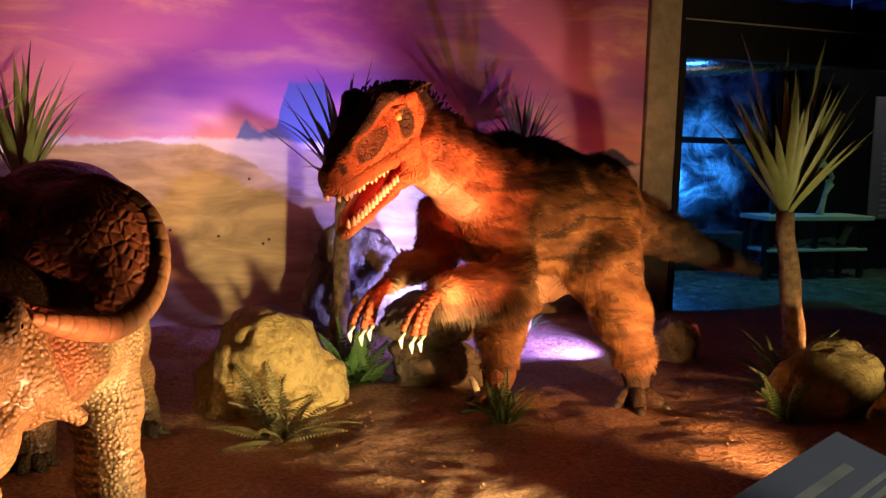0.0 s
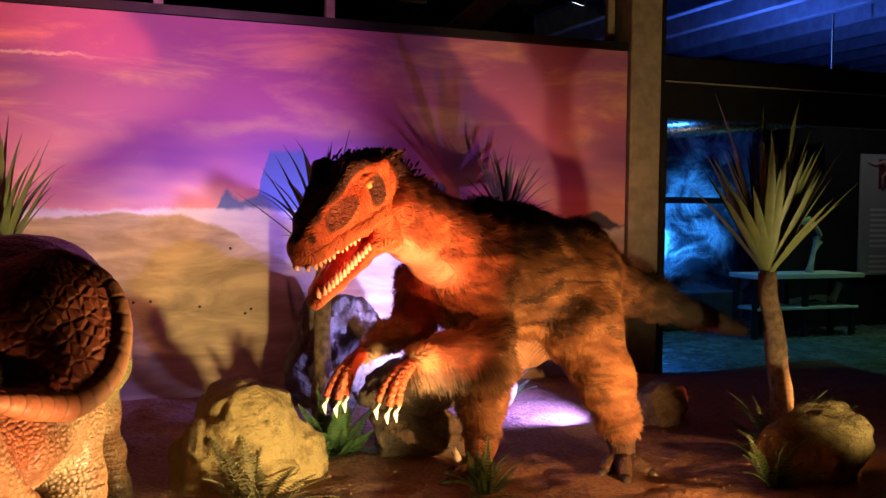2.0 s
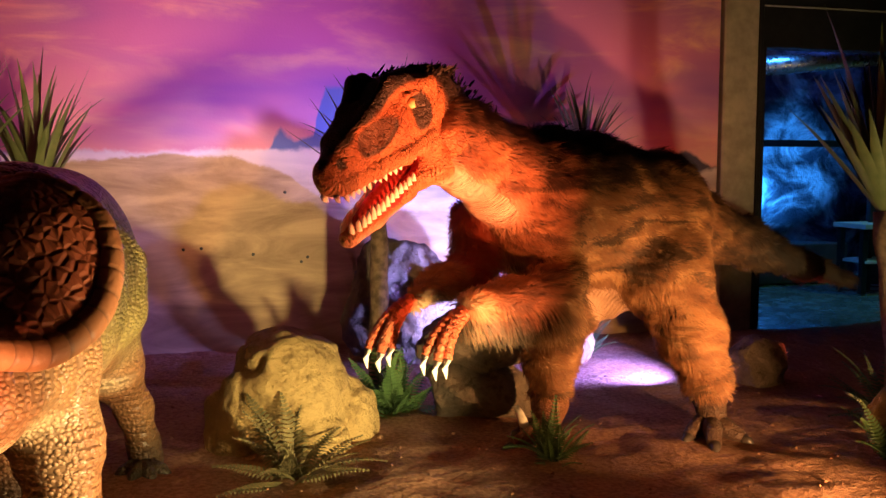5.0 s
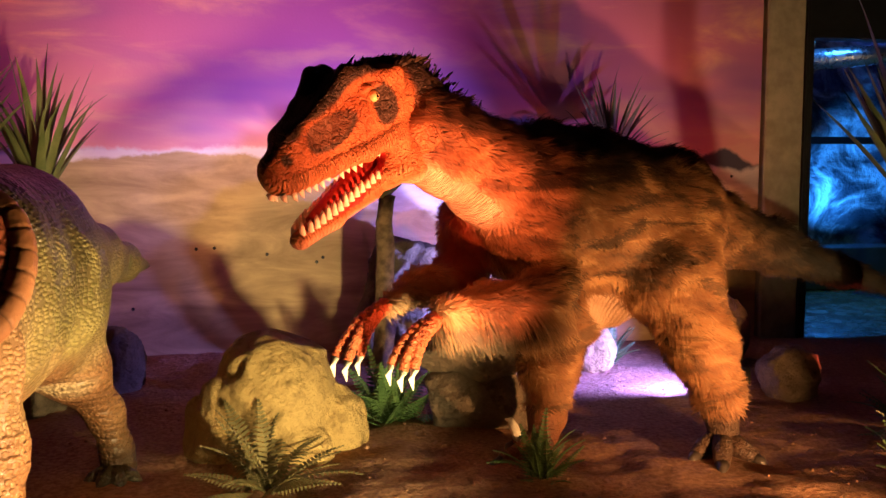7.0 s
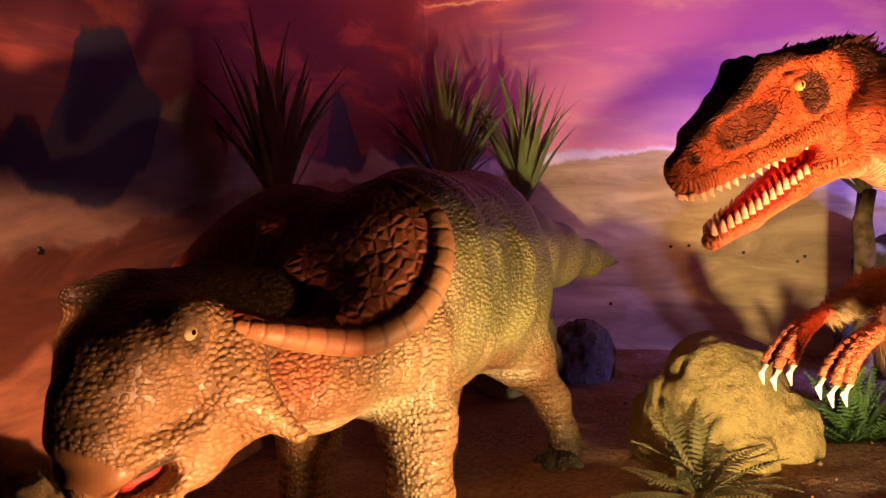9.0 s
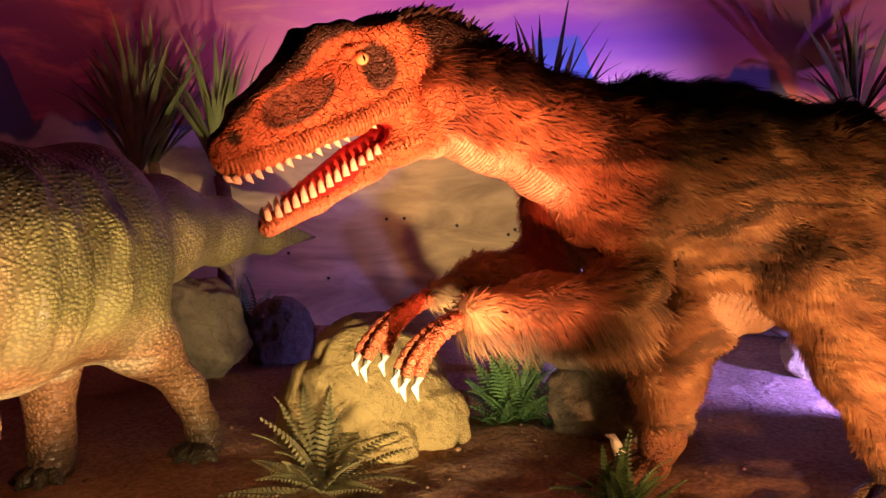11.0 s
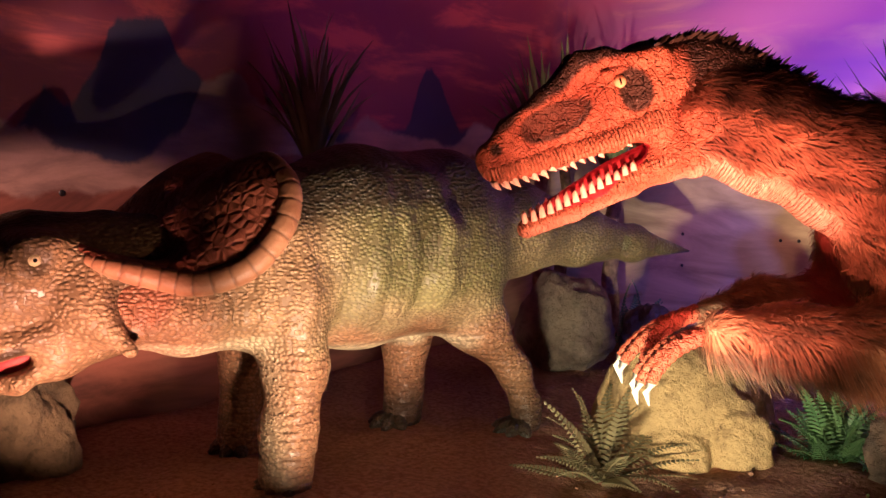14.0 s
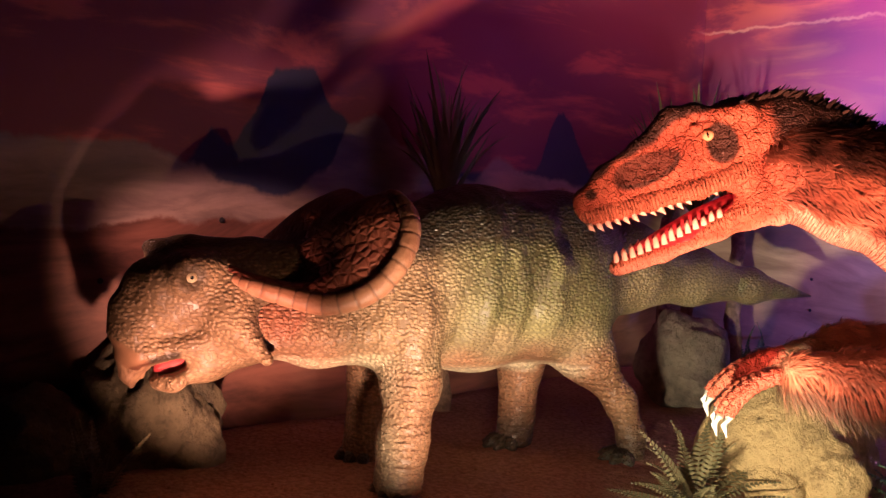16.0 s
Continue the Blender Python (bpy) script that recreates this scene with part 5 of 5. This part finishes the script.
def build_lectern():
    stand = thing("information_lectern", (2.24, 1.28, 0), "tilted grey information panel with printed lines on a dark stand", "information panel")
    x = Vector((0.42, 0.17, 0.05)).normalized()
    y = (Vector((-0.28, 0.85, 0.25))).normalized()
    y = (y - x * y.dot(x)).normalized()
    z = x.cross(y)
    m = Matrix.Translation((0.128, 0.152, 0.894)) @ Matrix((x, y, z)).transposed().to_4x4() @ Matrix.Scale(0.85, 4)

    def laid(name, lo, hi, mat, bevel=0.002):
        ob = part(name, box(lo, hi, bevel), mat, stand)
        ob.matrix_local = m
        return ob

    laid("board", (-0.62, -0.42, -0.012), (0, 0, 0), GREY)
    laid("backing", (-0.64, -0.44, -0.04), (0.0, 0.0, -0.014), BLACK)
    laid("title_line", (-0.34, -0.1, 0.0005), (-0.12, -0.075, 0.002), PALEINK, 0)
    for k in range(9):
        laid("text_line", (-0.5, -0.155 - 0.026 * k, 0.0005), (-0.05 - 0.03 * (k % 3 == 2), -0.142 - 0.026 * k, 0.002), PALEINK, 0)
    part("post", box((-0.11, -0.085, -0.02), (-0.06, -0.035, 0.72), 0.006), BLACK, stand)
    part("foot", box((-0.25, -0.22, -0.02), (0.05, 0.08, 0.0), 0.004), BLACK, stand)


build_lectern()


def cave_material():
    n = Nodes("pale_cave_rock", 0.7)
    n.color(n.ramp(n.noise(1.6, 7, 0.65, None, 0.8), (0.42, (0.04, 0.05, 0.07)), (0.66, (0.7, 0.75, 0.8))))
    n.bump(n.noise(5, 6), 0.08)
    return n.mat


def build_cave():
    xs, zs = np.linspace(7.4, 10.6, 60), np.linspace(-0.05, 3.2, 50)
    v = [(x, 10.6 + 0.3 * noise.noise((x * 1.3, 2.0, z * 1.3)) + 0.1 * noise.noise((x * 4, 7.0, z * 4)), z) for z in zs for x in xs]
    f = [(j * 60 + i, j * 60 + i + 1, (j + 1) * 60 + i + 1, (j + 1) * 60 + i) for j in range(49) for i in range(59)]
    n = len(v)
    v += [(x, y + 0.12, z) for x, y, z in v]
    f += [tuple(i + n for i in reversed(q)) for q in f]
    return mesh_object("cave_backdrop", v, f, cave_material(), label="rough rock scenery washed in bright blue light", category="rock scenery")


build_cave()
tagged(part("wall_partition", box((9.0, 9.5, -0.02), (14.5, 9.6, 2.75)), BLACK), "black exhibition partition wall", "wall", kind="structure")
STAGE = plain("dark_plinth", (0.05, 0.05, 0.06), 0.5)
tagged(part("display_plinth", box((7.3, 9.75, -0.02), (8.9, 10.2, 0.42), 0.01), STAGE), "low dark plinth before the blue rock scenery", "plinth")


def build_board():
    board = thing("information_board", (11.05, 9.44, 0), "grey wall board with printed lines and a dark red emblem", "information board")
    part("board", box((-0.62, 0.0, 0.62), (0.75, 0.03, 2.16), 0.004), GREY, board)
    for k in range(13):
        if k == 8:
            continue
        part("text_line", box((-0.45, -0.004, 1.44 - 0.066 * k), (0.6, -0.001, 1.47 - 0.066 * k), 0), WHITE, board)
    b = Build()
    b.tube([(-0.52, -0.006, 2.06, 0.012), (-0.4, -0.006, 2.02, 0.02), (-0.25, -0.006, 2.07, 0.024), (-0.18, -0.006, 1.96, 0.024), (-0.27, -0.006, 1.88, 0.018), (-0.26, -0.006, 1.7, 0.012)], 0, 8)
    mesh_object("emblem", np.concatenate(b.v), b.f, plain("pale_red_ink", (0.6, 0.35, 0.33), 0.5), board)
    part("emblem_ground", box((-0.33, -0.003, 1.72), (0.1, -0.0005, 2.1), 0), plain("dark_red_ink", (0.1, 0.02, 0.03), 0.5), board)


build_board()


def build_table():
    table = thing("exhibit_table", (9.0, 8.95, 0), "long table with a white top and dark legs", "table")
    part("tabletop", box((-0.75, -0.25, 0.66), (0.8, 0.25, 0.71), 0.004), WHITE, table)
    part("lower_shelf", box((-0.7, -0.22, 0.3), (0.75, 0.22, 0.33), 0.004), WHITE, table)
    for x in (-0.7, 0.0, 0.7):
        part("leg", box((x - 0.03, -0.2, -0.02), (x + 0.03, -0.14, 0.66), 0.003), BLACK, table)
        part("leg", box((x - 0.03, 0.14, -0.02), (x + 0.03, 0.2, 0.66), 0.003), BLACK, table)


build_table()
BONE = plain("pale_bone", (0.6, 0.54, 0.44), 0.6, 0, 0.2, 20)


def build_bone(at, pts, label):
    b = Build()
    b.tube(pts, 0, 10)
    ob = mesh_object("fossil_bone", np.concatenate(b.v), b.f, BONE, None)
    ob.location = at
    return tagged(ob, label, "bone", "bones on the table")


build_bone((9.2, 8.95, 0.71), [(0, 0, 0.0, 0.05), (0.02, 0, 0.08, 0.035), (0.06, 0, 0.25, 0.03), (0.12, 0, 0.36, 0.055), (0.08, 0, 0.4, 0.03)], "upright pale leg bone on the white table")
build_bone((9.25, 8.95, 1.1), [(0.05, 0, -0.01, 0.05), (0.1, 0, 0.05, 0.03), (0.02, 0, 0.16, 0.028), (-0.08, 0, 0.22, 0.05), (-0.16, 0, 0.2, 0.03)], "bent pale bone above a leg bone")
build_bone((9.15, 8.95, 0.37), [(-0.2, 0, 0.0, 0.04), (-0.05, 0, 0.03, 0.025), (0.15, 0, 0.05, 0.025), (0.3, 0, 0.03, 0.045)], "long pale bone lying on the lower shelf")
build_bone((9.45, 8.95, 0.37), [(0.1, 0, 0.0, 0.05), (0.16, 0, 0.1, 0.04), (0.22, 0, 0.2, 0.05)], "short pale bone standing on the lower shelf")
duct = thing("air_duct", (8.3, 9.0, 2.42), "silver round air duct hung under the ceiling", "air duct")
bm = bmesh.new()
bmesh.ops.create_cone(bm, cap_ends=True, segments=24, radius1=0.1, radius2=0.1, depth=3.2, matrix=pose(0, 0, 0, 0, 84, 0))
part("pipe", bm, plain("galvanised_steel", (0.6, 0.6, 0.62), 0.3, 0.9, 0.1), duct, "", True)
for x in (-1.2, 1.2):
    part("hanger", box((x - 0.01, -0.01, 0.0), (x + 0.01, 0.01, 2.19), 0), STEEL, duct)
rail = thing("handrail", (7.8, 9.02, 0), "black rail on posts before the blue scenery", "rail")
part("bar", box((-0.8, -0.02, 1.5), (0.8, 0.03, 1.57), 0.006), BLACK, rail)
part("post", box((-0.8, -0.015, -0.02), (-0.76, 0.025, 1.5), 0.004), BLACK, rail)
part("post", box((0.76, -0.015, -0.02), (0.8, 0.025, 1.5), 0.004), BLACK, rail)
JOIST = plain("painted_joist", (0.3, 0.31, 0.33), 0.5, 0.2, 0.2)
for k in range(12):
    tagged(part("roof_joist", box((5.6 + 0.75 * k, 7.2, 3.75), (5.72 + 0.75 * k, 21.9, 4.6), 0.01), JOIST), "grey steel roof joist in blue light", "joist", "roof joists")


def build_track_light(at, aim, lit, drop=0.4):
    lamp = thing("track_spotlight", at, "small black track spotlight hanging from the ceiling", "spotlight", "track spotlights")
    bm = bmesh.new()
    bmesh.ops.create_cone(bm, cap_ends=True, segments=18, radius1=0.06, radius2=0.06, depth=0.2, matrix=pose(0, 0, 0, *aim))
    part("housing", bm, BLACK, lamp, "", True)
    part("stem", box((-0.012, -0.012, 0.05), (0.012, 0.012, drop), 0.002), BLACK, lamp)
    part("adapter", box((-0.1, -0.03, drop - 0.1), (0.1, 0.03, drop - 0.04), 0.004), BLACK, lamp)
    if lit:
        bm = bmesh.new()
        bmesh.ops.create_circle(bm, cap_ends=True, segments=18, radius=0.05, matrix=pose(0, 0, 0, *aim) @ pose(0, 0, -0.103))
        part("lens", bm, LAMP.mat, lamp, "glowing lens")


build_track_light((5.35, 7.6, 3.35), (25, 10, 0), True)
build_track_light((4.75, 7.6, 3.2), (20, 0, 0), False, 0.55)
track = thing("lighting_track", (5.0, 7.6, 3.7), "black lighting track hung from the ceiling", "lighting track")
part("bar", box((-3.0, -0.02, -0.02), (3.0, 0.02, 0.02), 0.002), BLACK, track)
for x in (-2.6, 0.0, 2.6):
    part("hanger", box((x - 0.01, -0.01, 0.02), (x + 0.01, 0.01, 0.91), 0), BLACK, track)

# small screw holes in the mural boards
for x, z in ((1.505, 0.765), (1.617, 0.77), (1.945, 0.725), (2.259, 0.67), (2.3, 0.7), (2.156, 1.13), (1.115, 0.393), (0.855, 0.55), (0.851, 0.754), (5.15, 1.22)):
    bm = bmesh.new()
    bmesh.ops.create_cone(bm, cap_ends=True, segments=10, radius1=0.011, radius2=0.008, depth=0.005, matrix=pose(x, BACK - 0.003, z, 90, 0, 0))
    tagged(part("screw_cap", bm, BLACK), "small dark screw cap on the mural board", "screw cap", "screw caps")
for y, z in ((3.174, 1.088), (2.58, 0.81)):
    bm = bmesh.new()
    bmesh.ops.create_cone(bm, cap_ends=True, segments=10, radius1=0.015, radius2=0.01, depth=0.006, matrix=pose(LEFT + 0.003, y, z, 0, 90, 0))
    tagged(part("screw_cap", bm, BLACK), "small dark screw cap on the mural board", "screw cap", "screw caps")


def build_clods():
    rnd = random.Random(17)
    v, f = [], []
    for _ in range(900):
        x, y = rnd.uniform(0.3, 6.5), rnd.uniform(2.4, 6.7)
        r = rnd.uniform(0.003, 0.01) * (1.6 if rnd.random() < 0.04 else 1)
        z = ground_height(x, y) + r * 0.3
        n = len(v)
        v += [(x + r * rnd.uniform(0.7, 1.2), y, z), (x - r * rnd.uniform(0.7, 1.2), y, z), (x, y + r, z), (x, y - r, z), (x, y, z + r * rnd.uniform(0.6, 1)), (x, y, z - r)]
        f += [(n, n + 2, n + 4), (n + 2, n + 1, n + 4), (n + 1, n + 3, n + 4), (n + 3, n, n + 4), (n + 2, n, n + 5), (n + 1, n + 2, n + 5), (n + 3, n + 1, n + 5), (n, n + 3, n + 5)]
    mesh_object("sand_clods", v, f, SAND, label="scattered small clods of reddish sand", category="clods", kind="stuff")


build_clods()


# ---- things above and behind the mural wall ----
def build_speaker(at, drop):
    box_ob = thing("loudspeaker", at, "black loudspeaker box hung above the mural wall", "loudspeaker", "loudspeakers")
    part("cabinet", box((-0.13, -0.1, -0.09), (0.13, 0.1, 0.09), 0.012), BLACK, box_ob)
    part("grille", box((-0.11, -0.108, -0.07), (0.11, -0.1, 0.07), 0.003), plain("speaker_grille", (0.03, 0.03, 0.03), 0.8, 0, 0.3, 90), box_ob)
    part("pole", box((-0.012, -0.012, 0.088), (0.012, 0.012, drop), 0.002), BLACK, box_ob)


for at in ((3.62, 7.3, 2.98), (4.57, 7.3, 2.95), (4.66, 7.35, 3.22)):
    build_speaker(at, 4.62 - at[2])
PALE_POST = plain("pale_painted_steel", (0.6, 0.55, 0.5), 0.5, 0, 0.1)
for x in (0.45, 1.71, 2.98):
    hanger = thing("roof_post", (x, 7.3, 2.7), "pale painted steel post behind the mural wall", "post", "roof posts")
    part("shaft", box((-0.035, -0.03, -2.75), (0.035, 0.03, 1.9), 0.004), PALE_POST, hanger)
    part("foot_plate", box((-0.09, -0.07, -2.76), (0.09, 0.07, -2.735), 0.003), PALE_POST, hanger)
brace = thing("roof_brace", (4.05, 7.45, 2.85), "sloping olive-brown steel brace under the roof", "brace")
ob = part("beam", box((-0.09, -0.06, -0.3), (0.09, 0.06, 2.72), 0.008), STEEL, brace)
ob.matrix_local = Matrix.Rotation(radians(50), 4, "Y")
